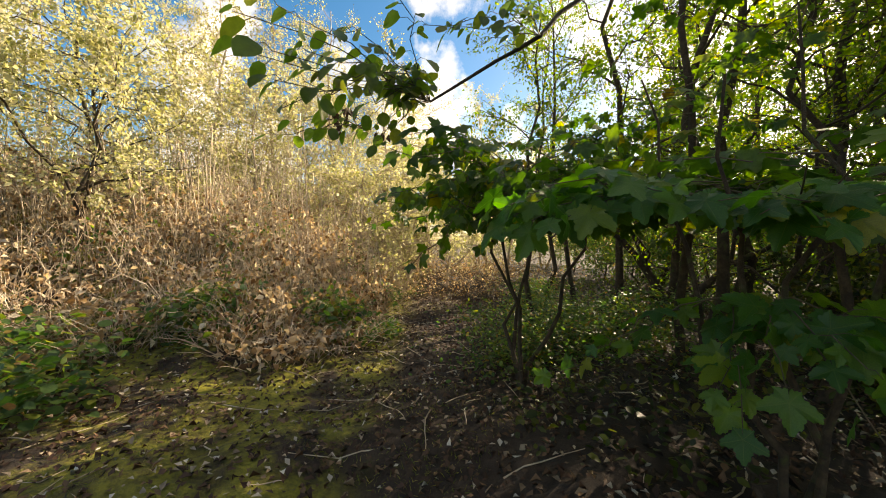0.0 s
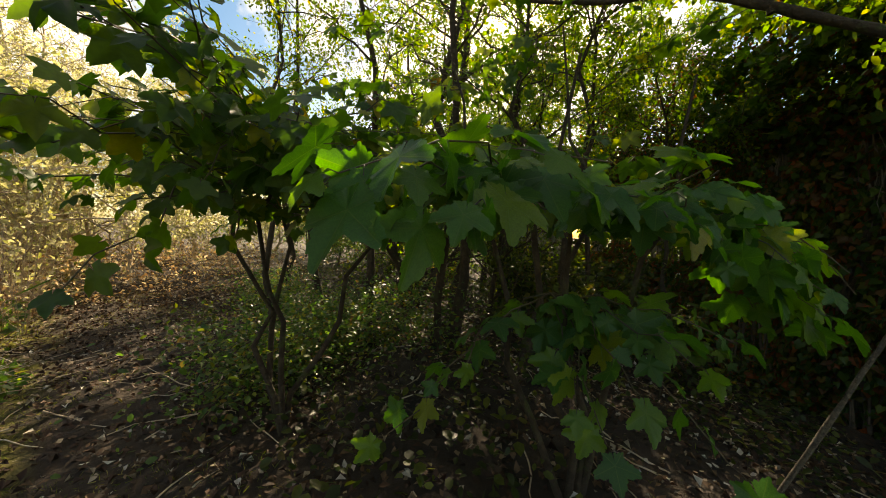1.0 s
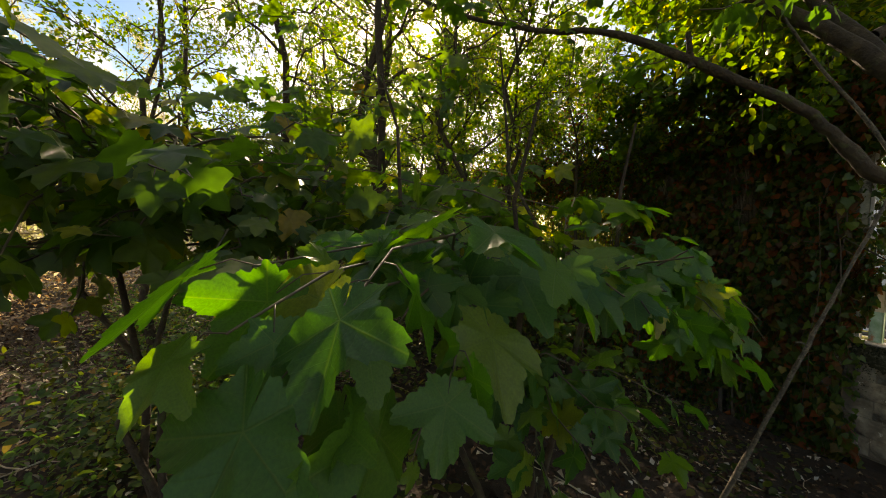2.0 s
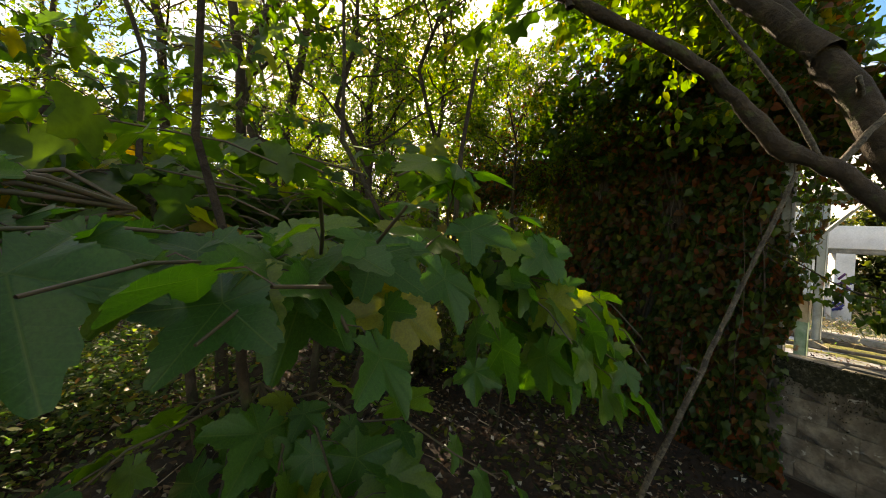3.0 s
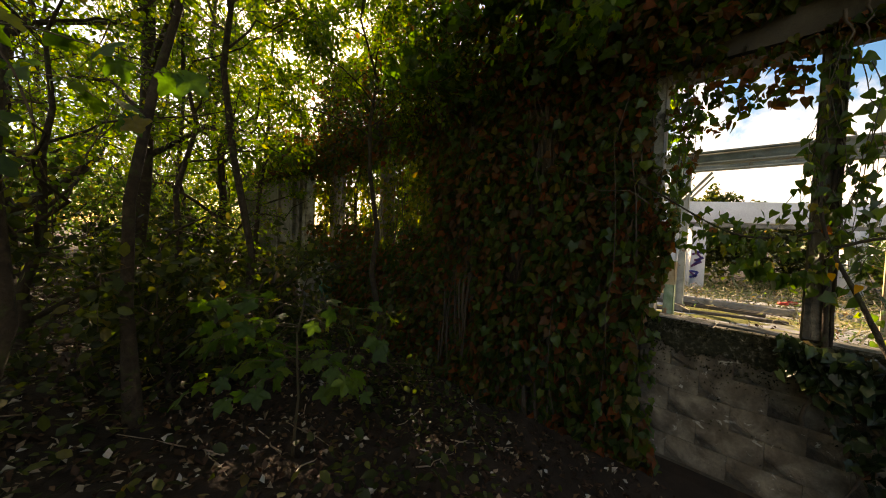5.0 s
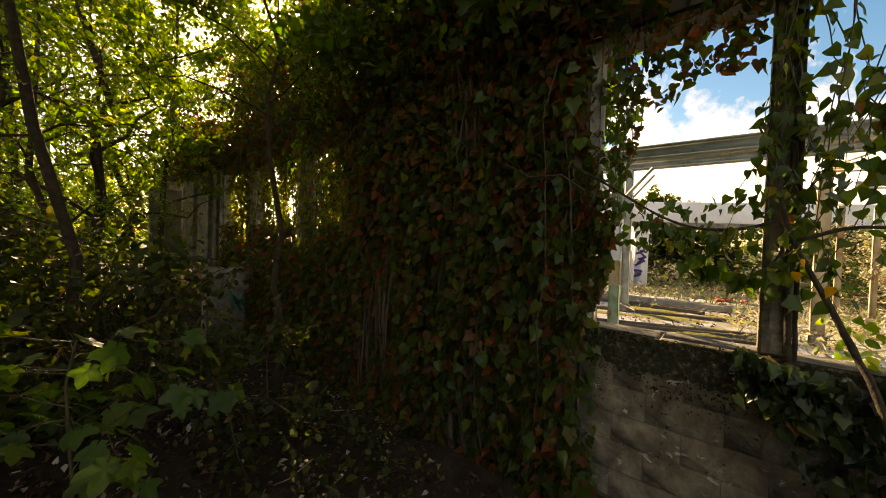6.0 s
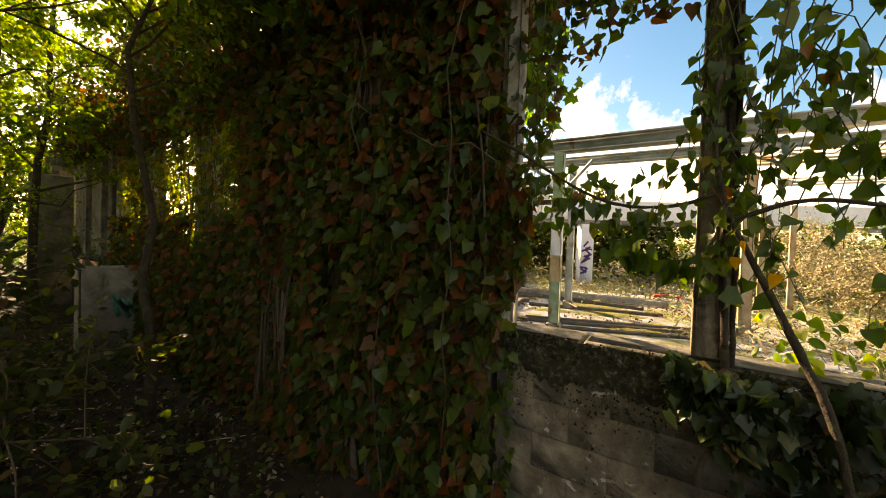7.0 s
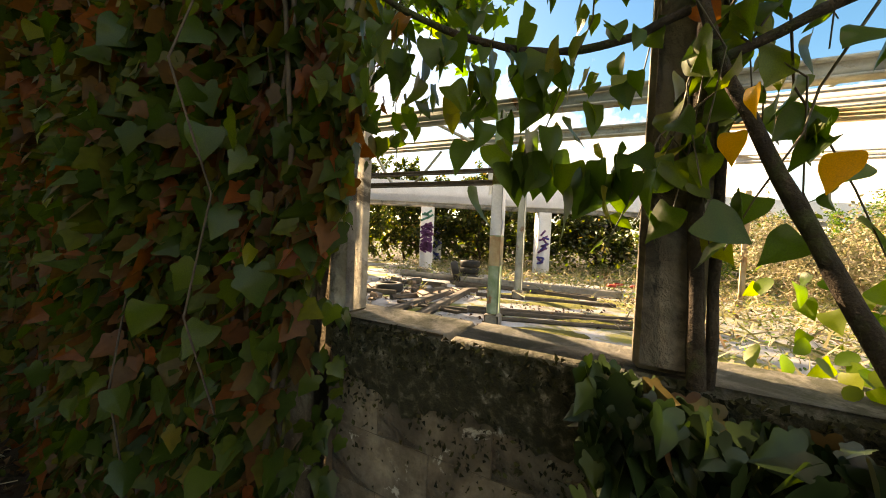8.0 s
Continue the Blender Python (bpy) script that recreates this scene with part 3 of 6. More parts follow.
# ---- inside: posts, beams and columns ----
BEAM_A, BEAM_B = Vector((7.6, 10.4, 0)), Vector((18.6, -8.6, 0))
BEAM_DIR = (BEAM_B - BEAM_A).normalized()
BEAM_YAW = math.atan2(BEAM_DIR.y, BEAM_DIR.x)
BLEN = (BEAM_B - BEAM_A).length
frame_m = Matrix.Translation(BEAM_A) @ Matrix.Rotation(BEAM_YAW, 4, "Z")


def beam_point(k, off=0.0, z=0.0):
    p = frame_m @ Vector((k, off, z))
    return p


tagged(part("white_beam", Build().box((0, -0.14, 2.52), (BLEN, 0.14, 3.28), frame_m, c=0.02), M_WHITE), "long white-painted concrete beam on columns", "beam", kind="structure")
tagged(part("beam_soffit", Build().box((0, -0.10, 2.36), (BLEN, 0.10, 2.517), frame_m, c=0.01), M_CONC), "grey concrete soffit under the white beam", "beam", kind="structure")


def column(k, paint=None, off=0.0, w=0.48, name="column"):
    p = beam_point(k, off)
    t = thing(name, (p.x, p.y, 0), "white concrete column sprayed with graffiti" if paint else "white concrete column", "column", "columns under the white beam")
    m = Matrix.Translation((p.x, p.y, 0)) @ Matrix.Rotation(BEAM_YAW, 4, "Z")
    thing_part("shaft", Build().box((-w / 2, -w / 2, 0), (w / 2, w / 2, 2.36), m, c=0.02), M_WHITE, t)
    thing_part("footing", Build().box((-w / 2 - 0.05, -w / 2 - 0.05, -0.02), (w / 2 + 0.05, w / 2 + 0.05, 0.14), m, c=0.02), M_CONC, t)
    if paint:
        r = np.random.default_rng(int(k * 10))
        for mt, lo, hi, n in paint:
            b = Build()
            for i in range(n):
                c = Vector((r.uniform(-0.12, 0.12), w / 2 * -1 - 0.006, r.uniform(lo, hi)))
                b.box((-0.13, -0.004, -0.035), (0.13, 0.004, 0.035), m @ Matrix.Translation(c) @ Matrix.Rotation(r.uniform(-0.9, 0.9), 4, "Y"))
            thing_part("graffiti", b, mt, t, "spray-painted strokes")
    return t


column(4.45, [(M_PURPLE, 0.75, 1.75, 60), (M_TEAL, 1.85, 2.2, 5)])
column(8.7, [(M_PURPLE, 0.5, 1.7, 9), (M_BLUE, 0.5, 1.6, 6)])
column(13.2)
column(17.6)
column(1.0)
column(4.9, [(M_BLUE, 0.25, 1.7, 26)], off=4.4, w=0.42)
column(9.6, None, off=3.2, w=0.35)


def steel_post(x, y, h, m, w=0.065, label="peeling green and white steel post on a concrete foot", knee=True):
    t = thing("steel_post", (x, y, 0), label, "post", "steel posts inside")
    thing_part("tube", Build().box((x - w, y - w, 0.12), (x + w, y + w, h), c=0.012), m, t)
    thing_part("concrete_foot", Build().box((x - 0.11, y - 0.11, 0), (x + 0.11, y + 0.11, 0.2), c=0.03), M_CONC, t)
    if knee:
        b = Build()
        for s in (-1, 1):
            b.tube([(x, y, h - 0.75), (x + 0.35 * s, y - 0.45 * s, h - 0.1)], 0.03, 4)
        thing_part("knee_brace", b, M_STEEL, t)
    return t


ROOF_Z = 3.42
green_post = steel_post(3.78, 1.72, 3.06, M_GSTEEL, 0.08)
for z0, z1, m in ((0.88, 1.32, M_RUST), (1.32, 2.05, M_SHEET), (2.05, 2.30, M_MOSS)):
    thing_part("paint_band", Build().box((3.78 - 0.083, 1.72 - 0.083, z0), (3.78 + 0.083, 1.72 + 0.083, z1), c=0.012), m, green_post, "worn band of older paint on the post")
steel_post(6.45, 2.12, 3.42, M_STEEL, 0.075)
steel_post(6.3, 6.4, 3.42, M_STEEL)
steel_post(5.75, -1.0, 2.9, M_RUST, 0.085, "cream and rust coloured pipe post", False)
steel_post(3.65, 5.4, 3.06, M_STEEL)
steel_post(8.3, -1.6, 2.6, M_RUST, 0.05, "rusty orange pipe post", False)
steel_post(8.8, -2.2, 2.6, M_RUST, 0.05, "rusty orange pipe post", False)

ROOF_DIR = Vector((0.06, -1.0, 0)).normalized()


def roof_beam(px, py, z, length, w, h, m, back=8.0):
    a = Vector((px, py, 0)) - ROOF_DIR * back
    mm = Matrix.Translation(a) @ Matrix.Rotation(math.atan2(ROOF_DIR.y, ROOF_DIR.x), 4, "Z")
    b = Build().box((0, -w, z), (length, w, z + 0.03), mm).box((0, -0.012, z + 0.03), (length, 0.012, z + h - 0.03), mm).box((0, -w, z + h - 0.03), (length, w, z + h), mm)
    return tagged(part("roof_beam", b, m), "weathered steel roof beam open to the sky", "beam", "roof beams")


roof_beam(3.85, 1.85, 3.06, 19, 0.09, 0.22, M_STEEL)
roof_beam(6.5, 2.25, 3.42, 19, 0.09, 0.2, M_STEEL)
roof_beam(6.1, 2.6, 2.72, 8.5, 0.04, 0.10, M_TIMBER, 8)
roof_beam(6.4, 2.6, 2.50, 8.0, 0.05, 0.12, M_TIMBER, 8)
roof_beam(3.0, -3.0, 2.46, 8, 0.05, 0.12, M_WHITE, 2.2)
roof_beam(4.2, -3.0, 2.66, 8, 0.06, 0.12, M_RUST, 2.2)
roof_beam(6.2, -3.0, 2.66, 8, 0.06, 0.14, M_WHITE, 1.6)
cross = Build()
for k in (0, 2, 4):
    a = Vector((3.85, 1.85, 3.24)) + ROOF_DIR * (k * 2.6 - 6.5)
    e = a + Vector((5.4, 0.3, 0.50))
    cross.tube([a, e], 0.04, 4)
tagged(part("roof_purlin", cross, M_STEEL), "thin steel cross members of the open roof", "purlin", kind="structure")
for ya, yb in ((4.9, 4.2), (5.6, 6.2)):
    brace = Build().tube([(6.38, ya, 2.62), (6.42, (ya + yb) / 2, 2.98), (6.45, yb, 3.38)], 0.04, 4)
    tagged(part("roof_brace", brace, M_STEEL), "pale steel brace under the roof beam", "brace", "roof braces")


# ---- inside: loose things on the floor ----
def tyre_build(m, r=0.31, w=0.095):
    b = Build()
    prof = [(-w, r * 0.60), (-w * 1.08, r * 0.78), (-w * 0.95, r * 0.95), (-w * 0.6, r), (w * 0.6, r), (w * 0.95, r * 0.95), (w * 1.08, r * 0.78), (w, r * 0.60), (w * 0.7, r * 0.62), (0, r * 0.70), (-w * 0.7, r * 0.62)]
    seg, k = 28, len(prof)
    v = []
    for i in range(seg):
        a = 2 * math.pi * i / seg
        for u, rr in prof:
            v.append(m @ Vector((rr * math.cos(a), rr * math.sin(a), u)))
    f = [(i * k + j, ((i + 1) % seg) * k + j, ((i + 1) % seg) * k + (j + 1) % k, i * k + (j + 1) % k) for i in range(seg) for j in range(k)]
    return b.add([tuple(p) for p in v], f)


def tyre(loc, rot, label):
    m = Matrix.Translation(loc) @ rot
    ob = part("tyre", tyre_build(m), M_RUBBER, smooth=True)
    return tagged(ob, label, "tyre", "old tyres")


I4 = Matrix.Identity(4)
tyre((8.0, 4.42, 0.30), Matrix.Rotation(0.5, 4, "Z") @ Matrix.Rotation(radians(78), 4, "X"), "worn black car tyre standing upright against the stack")
for k in range(3):
    tyre((8.75 + 0.02 * k, 4.35 - 0.015 * k, 0.103 + 0.205 * k), I4, "worn black car tyre in a stack of three")
tyre((5.3, 4.75, 0.103), I4, "worn black tyre lying on the concrete floor")


def plank(a, b, w, h, label="grey weathered timber beam lying on the floor"):
    a, b = Vector(a), Vector(b)
    d = b - a
    m = Matrix.Translation(a) @ Matrix.Rotation(math.atan2(d.y, d.x), 4, "Z")
    return tagged(part("timber_beam", Build().box((0, -w / 2, 0.0), (d.length, w / 2, h), m, c=0.01), M_TIMBER), label, "timber", "timbers on the floor")


plank((3.2, 3.3, 0), (5.9, 3.55, 0), 0.14, 0.11)
plank((3.3, 2.75, 0), (6.4, 3.3, 0), 0.14, 0.12)
plank((4.28, 2.9, 0), (5.45, -0.4, 0), 0.10, 0.06)
plank((4.15, 1.95, 0), (5.05, -0.4, 0), 0.09, 0.05)
plank((4.72, 2.55, 0), (5.75, -0.3, 0), 0.08, 0.05)
plank((6.2, 3.0, 0), (6.9, 0.2, 0), 0.10, 0.07)
plank((7.7, 4.4, 0), (7.5, 0.6, 0), 0.12, 0.09)
plank((5.4, 4.2, 0), (6.7, 3.2, 0), 0.16, 0.10)
plank((4.5, 4.1, 0), (5.4, 3.75, 0), 0.12, 0.09)
plank_r = np.random.default_rng(33)
for k in range(9):
    px, py, pa, pl = plank_r.uniform(4.0, 7.4), plank_r.uniform(2.9, 5.6), plank_r.uniform(-1.7, -0.9) + (1.2 if k % 3 == 0 else 0.0), plank_r.uniform(0.6, 1.6)
    plank((px, py, 0.0), (px + pl * math.cos(pa), py + pl * math.sin(pa), 0), plank_r.uniform(0.06, 0.13), plank_r.uniform(0.05, 0.12), "short broken grey timber among the rubble")
grit = Build()
n = 5200
gxy = np.column_stack([plank_r.uniform(0.4, 8.6, n), plank_r.uniform(-0.6, 6.4, n)])
gxy = gxy[np.sin(1.9 * gxy[:, 0] + 0.7 * gxy[:, 1]) * np.sin(1.4 * gxy[:, 1] - 0.6 * gxy[:, 0]) > plank_r.normal(0.1, 0.25, n)]
grit.leaves(CURL, np.column_stack([gxy, np.full(len(gxy), 0.012)]), plank_r.normal(0, 1, (len(gxy), 3)) * np.array([1, 1, 0.2]), plank_r.uniform(0.03, 0.10, len(gxy)), 0.0, plank_r, 0.85)
tagged(part("floor_litter", grit, M_LITTER), "dark dead leaves and splinters strewn over the slab", "litter", kind="stuff")
moss_r = np.random.default_rng(31)
for mx, my, ml, mw in ((7.9, 3.2, 2.6, 0.25), (6.3, 1.2, 1.6, 0.30), (3.9, 1.0, 1.3, 0.26), (7.1, 1.9, 2.0, 0.25), (5.9, 2.3, 1.2, 0.2), (5.1, 0.6, 1.2, 0.2)):
    mm = Matrix.Translation((mx, my, 0)) @ Matrix.Rotation(-1.25, 4, "Z")
    gx, gy = np.meshgrid(np.linspace(-1, 1, 22), np.linspace(-1, 1, 11), indexing="ij")
    edge = np.clip(1 - gx ** 2 - gy ** 2 + moss_r.normal(0, 0.10, gx.shape), -0.2, 1)
    mv = np.stack([gx * ml / 2, gy * mw, 0.045 * edge - 0.004], -1).reshape(-1, 3)
    mv = mv @ np.array(mm.to_3x3()).T + np.array(mm.translation)
    ii, jj = np.meshgrid(np.arange(21), np.arange(10), indexing="ij")
    pad = Build().add(mv, np.stack([ii * 11 + jj, (ii + 1) * 11 + jj, (ii + 1) * 11 + jj + 1, ii * 11 + jj + 1], -1).reshape(-1, 4))
    tagged(part("moss_cushion", pad, M_MOSS, smooth=True), "yellow-green moss cushion spreading over the concrete", "moss", "moss on the slab", "stuff")
tagged(part("kerb", Build().box((0, -0.12, 0), (6.4, 0.12, 0.16), Matrix.Translation((8.25, 6.5, 0)) @ Matrix.Rotation(-1.55, 4, "Z"), c=0.02), M_CONC), "low mossy concrete kerb on the slab", "kerb", kind="structure")
for k in range(44):
    x, yy = rng.uniform(4.0, 7.0), rng.uniform(3.3, 5.8)
    s = rng.uniform(0.05, 0.14)
    m = Matrix.Translation((x, yy, s * 0.45)) @ Euler((rng.uniform(-0.3, 0.3), rng.uniform(-0.3, 0.3), rng.uniform(0, 3))).to_matrix().to_4x4()
    tagged(part("rubble_lump", Build().box((-s, -s * 0.7, -s * 0.5), (s, s * 0.7, s * 0.5), m, c=0.02), M_RUBBLE), "broken brick and concrete lump on the slab", "rubble", "rubble on the floor")
sheet = Build()
gx, gz = np.meshgrid(np.linspace(0, 0.42, 8), np.linspace(0, 1, 10), indexing="ij")
sv = np.stack([7.0 + gx * (1 - 0.75 * gz), 3.15 - gx * 0.9 * (1 - 0.75 * gz), ROOF_Z - 0.1 - 0.95 * gz], -1) + 0.03 * np.sin(9 * gx + 5 * gz)[..., None]
ii, jj = np.meshgrid(np.arange(7), np.arange(9), indexing="ij")
sheet.add(sv.reshape(-1, 3), np.stack([ii * 10 + jj, (ii + 1) * 10 + jj, (ii + 1) * 10 + jj + 1, ii * 10 + jj + 1], -1).reshape(-1, 4))
tagged(part("plastic_sheet", sheet, M_SHEET, smooth=True), "torn white plastic sheet hanging from the roof beam", "sheet")
lit = Build()
for k, (x, yy) in enumerate([(8.6, -0.1), (8.9, 0.2), (8.4, 0.35)]):
    lit.box((-0.1, -0.06, 0), (0.1, 0.06, 0.07), Matrix.Translation((x, yy, 0.25)) @ Matrix.Rotation(k, 4, "Z"), c=0.02)
M_RED = solid_mat("red_plastic", [(0.3, (0.42, 0.03, 0.02)), (0.7, (0.52, 0.06, 0.04))], 6, 0.45, 0.1)
tagged(part("litter_scrap", lit, M_RED), "faded red plastic scraps among dry weeds", "litter", kind="stuff")


# ---- plants: generators ----
def curve(a, b, sag=0.0, wob=0.05, n=6, r=None):
    r = r or np.random.default_rng(0)
    a, b = np.asarray(a, float), np.asarray(b, float)
    t = np.linspace(0, 1, n)[:, None]
    p = a + (b - a) * t
    p[:, 2] += (sag * 4 * t * (1 - t))[:, 0]
    d = np.linalg.norm(b - a)
    p[1:-1] += r.normal(0, wob * d * 0.5, (n - 2, 3)) if n > 2 else 0
    return p


def along_curve(p, t):
    t = np.clip(t, 0, 1) * (len(p) - 1)
    i = np.minimum(t.astype(int), len(p) - 2)
    f = (t - i)[:, None]
    return p[i] * (1 - f) + p[i + 1] * f, p[i + 1] - p[i]


def tree(x, y, h, r0, seed, top=None, leaves=5000, size=0.06, shape=SMALL, leaf=None, limbs=9, spread=1.6, low=0.3, bark=None, label="slender tree with dark bark and yellow-green leaves", name="tree", category="tree", twigs=7, bare=0.0, wood_only_low=True, group="trees behind the building"):
    """A tapered, slightly crooked trunk, limbs with twigs, and a loose crown of separate leaves."""
    r = np.random.default_rng(seed)
    z0 = float(land(x, y)) - 0.05
    t = thing(name, (x, y, z0), label, category, group)
    top = top if top is not None else (x + r.normal(0, 0.25), y + r.normal(0, 0.25))
    tp = curve((x, y, z0), (*top, z0 + h), 0, 0.03, 9, r)
    tp[1:-1, :2] += r.normal(0, 0.03, (7, 2))
    rad = np.linspace(r0, r0 * 0.18, 9)
    rad[0] *= 1.5
    thing_part("trunk", Build().tube(tp, rad, 8), bark or M_BARK, t, smooth=True)
    pos, out = [], []
    fine = Build()
    for k in range(limbs):
        u = low + (0.97 - low) * (k + r.uniform(0, 0.8)) / limbs
        base, _ = along_curve(tp, np.array([u]))
        a = k * 2.4 + r.uniform(-0.5, 0.5)
        ln = spread * (1.15 - 0.6 * u) * r.uniform(0.7, 1.2)
        end = base[0] + np.array([math.cos(a) * ln, math.sin(a) * ln, ln * r.uniform(0.15, 0.9)])
        lp = curve(base[0], end, 0.08 * ln, 0.07, 7, r)
        lr = max(0.012, r0 * (1 - u) * 0.55)
        thing_part("limb", Build().tube(lp, np.linspace(lr, 0.005, 7), 5), bark or M_BARK, t, smooth=True)
        for q in range(twigs):
            s, d = along_curve(lp, np.array([r.uniform(0.25, 1.0)]))
            te = s[0] + r.normal(0, 0.28 * ln, 3) + d[0] * r.uniform(0.3, 1.2)
            tw = curve(s[0], te, 0.0, 0.08, 4, r)
            fine.tube(tw, np.linspace(0.007, 0.002, 4), 3)
            m = int(leaves * (1 - bare) / (limbs * twigs))
            pp, dd = along_curve(tw, r.uniform(0.15, 1.0, m))
            pos.append(pp + r.normal(0, 0.075, (m, 3)))
            dd = dd / (np.linalg.norm(dd, axis=1)[:, None] + 1e-9)
            out.append(dd + r.normal(0, 0.8, (m, 3)))
    tagged(thing_part("twig_mass", fine, bark or M_TWIG, t), kind="stuff")
    pos, out = np.concatenate(pos), np.concatenate(out)
    thing_part("crown", Build().leaves(shape, pos, out, size * r.uniform(0.6, 1.25, len(pos)), 0.3, r, 0.35), leaf or M_TREE, t)
    return t


# ---- trees between the path and the building ----
TREES = [  # x, y, height, trunk radius, seed, lowest limb, spread, leaves
    (-6.16, 4.87, 7.8, 0.07, 1, 0.3, 1.5, 2200), (-5.12, 3.25, 7.0, 0.07, 2, 0.42, 1.4, 2400), (-4.6, 5.3, 9.0, 0.10, 3, 0.28, 2.0, 3200),
    (-3.5, 5.5, 8.0, 0.11, 4, 0.25, 1.9, 4400), (-4.3, 2.9, 6.0, 0.045, 5, 0.4, 1.4, 2000), (-2.2, 8.5, 8.5, 0.09, 7, 0.15, 2.2, 5500),
    (-5.6, 10.0, 8.5, 0.10, 8, 0.2, 2.2, 3000), (-3.2, 11.5, 9.5, 0.10, 9, 0.12, 2.4, 3800), (-1.3, 13.5, 9.5, 0.10, 11, 0.1, 2.6, 10000),
    (-5.0, 15.0, 10.0, 0.10, 12, 0.1, 2.6, 5500), (-2.6, 17.5, 11.0, 0.10, 13, 0.1, 2.8, 9500), (-0.9, 10.4, 8.5, 0.08, 15, 0.30, 2.2, 8500),
    (-2.7, 8.0, 6.5, 0.06, 16, 0.25, 1.5, 4500), (-3.1, 4.9, 5.6, 0.045, 17, 0.4, 1.3, 2600), (-2.7, 4.2, 6.4, 0.05, 27, 0.52, 1.6, 5200), (-3.6, 3.3, 6.2, 0.045, 28, 0.55, 1.4, 1800), (-0.9, 4.4, 5.8, 0.05, 18, 0.55, 1.6, 9000),
    (-7.6, 5.0, 6.8, 0.05, 24, 0.30, 1.5, 4200), (-7.1, 6.6, 7.6, 0.06, 25, 0.25, 1.7, 4600), (-8.4, 8.6, 8.0, 0.07, 26, 0.2, 1.9, 4200),
    (-4.0, 19.5, 11.0, 0.1, 20, 0.1, 3.0, 5500), (0.6, 16.5, 8.0, 0.1, 21, 0.1, 2.2, 5000), (1.0, 6.2, 7.2, 0.06, 23, 0.48, 1.7, 8000), (1.5, 9.4, 8.2, 0.07, 29, 0.42, 1.9, 8000), (2.2, 13.0, 9.5, 0.08, 30, 0.35, 2.4, 7000)]
for x, y, h, r0, sd, low, sp, nl in TREES:
    tree(x, y, h, r0, 100 + sd, leaves=nl, size=0.062 if y < 9 else 0.125, shape=SMALL if y < 5 else DIAMOND, low=low, spread=sp, limbs=14, twigs=10)
for x, y, h, sd, low, sp in [(0.95, 3.0, 5.8, 122, 0.52, 2.0), (0.9, 1.75, 5.0, 123, 0.60, 1.7)]:
    tree(x, y, h, 0.06, sd, leaves=4200, size=0.135, shape=MAPLE_FAR, leaf=M_MAPLE, low=low, spread=sp, limbs=18, twigs=10, label="dark leafy sycamore leaning over the ivy wall", group="trees behind the building")
for x, y, h, sd in [(-4, 25, 11, 34), (-9, 27, 8, 35), (0, 26, 9, 36), (-6.5, 21, 7, 37)]:
    tree(x, y, h, 0.1, sd, leaves=6000, size=0.16, shape=DIAMOND, low=0.05, spread=3.4, limbs=14, twigs=8)
for k, (x, y, h) in enumerate([(-12, 26, 3.5), (-8.5, 23.5, 3.2), (-6.3, 17.5, 2.6), (-3.5, 21.5, 3.2), (-0.8, 20.5, 3.4), (-7.5, 14.5, 2.4), (-4.2, 13.2, 2.2), (-1.8, 15.5, 2.8), (-2.6, 9.8, 1.9), (-6.2, 11.6, 2.0), (-4.8, 8.6, 1.8), (-9.6, 19.0, 3.0), (-15.0, 24.0, 4.5), (2.6, 22.0, 4.0)]):
    tree(x, y, h, 0.04, 700 + k, leaves=4200, size=0.115 if y > 12 else 0.085, shape=DIAMOND, low=0.02, spread=2.3 if y > 12 else 1.5, limbs=16, twigs=9, label="dense shady bush under the trees", name="bush", category="bush", group="bushes under the trees", leaf=M_BRAMBLE)

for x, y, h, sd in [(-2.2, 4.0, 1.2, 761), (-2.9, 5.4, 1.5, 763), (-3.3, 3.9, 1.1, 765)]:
    tree(x, y, h, 0.025, sd, leaves=2600, size=0.085, shape=SMALL, low=0.05, spread=1.15, limbs=12, twigs=8, label="low leafy elder shrub in the shade of the wall", name="elder_shrub", category="shrub", group="shrubs by the wall", leaf=M_SHADEDBUSH if sd % 2 else M_MAPLE)

for x, y, h, sd in [(1.7, 5.3, 3.6, 771), (1.9, 7.0, 3.9, 772), (2.5, 8.9, 3.6, 773), (2.6, 10.6, 4.2, 774), (3.4, 8.4, 4.4, 775)]:
    tree(x, y, h, 0.035, sd, leaves=5200, size=0.095, shape=SMALL, low=0.06, spread=1.25, limbs=16, twigs=9, label="sunlit leafy elder grown up inside behind the open bays", name="elder_bush", category="bush", group="bushes behind the bays")

# ---- mossy forked thorn shrub under the trees ----
for x, y, sd in [(-5.5, 5.1, 51), (-5.2, 5.3, 52), (-4.3, 4.4, 53)]:
    tree(x, y, 3.0, 0.05, sd, top=(x - 0.7 + 0.5 * (sd - 51), y - 0.5), leaves=2200, size=0.045, low=0.15, spread=1.9, limbs=9, twigs=8, label="mossy forked thorn shrub with crooked limbs", name="thorn_shrub", category="shrub", group="shrubs under the trees")

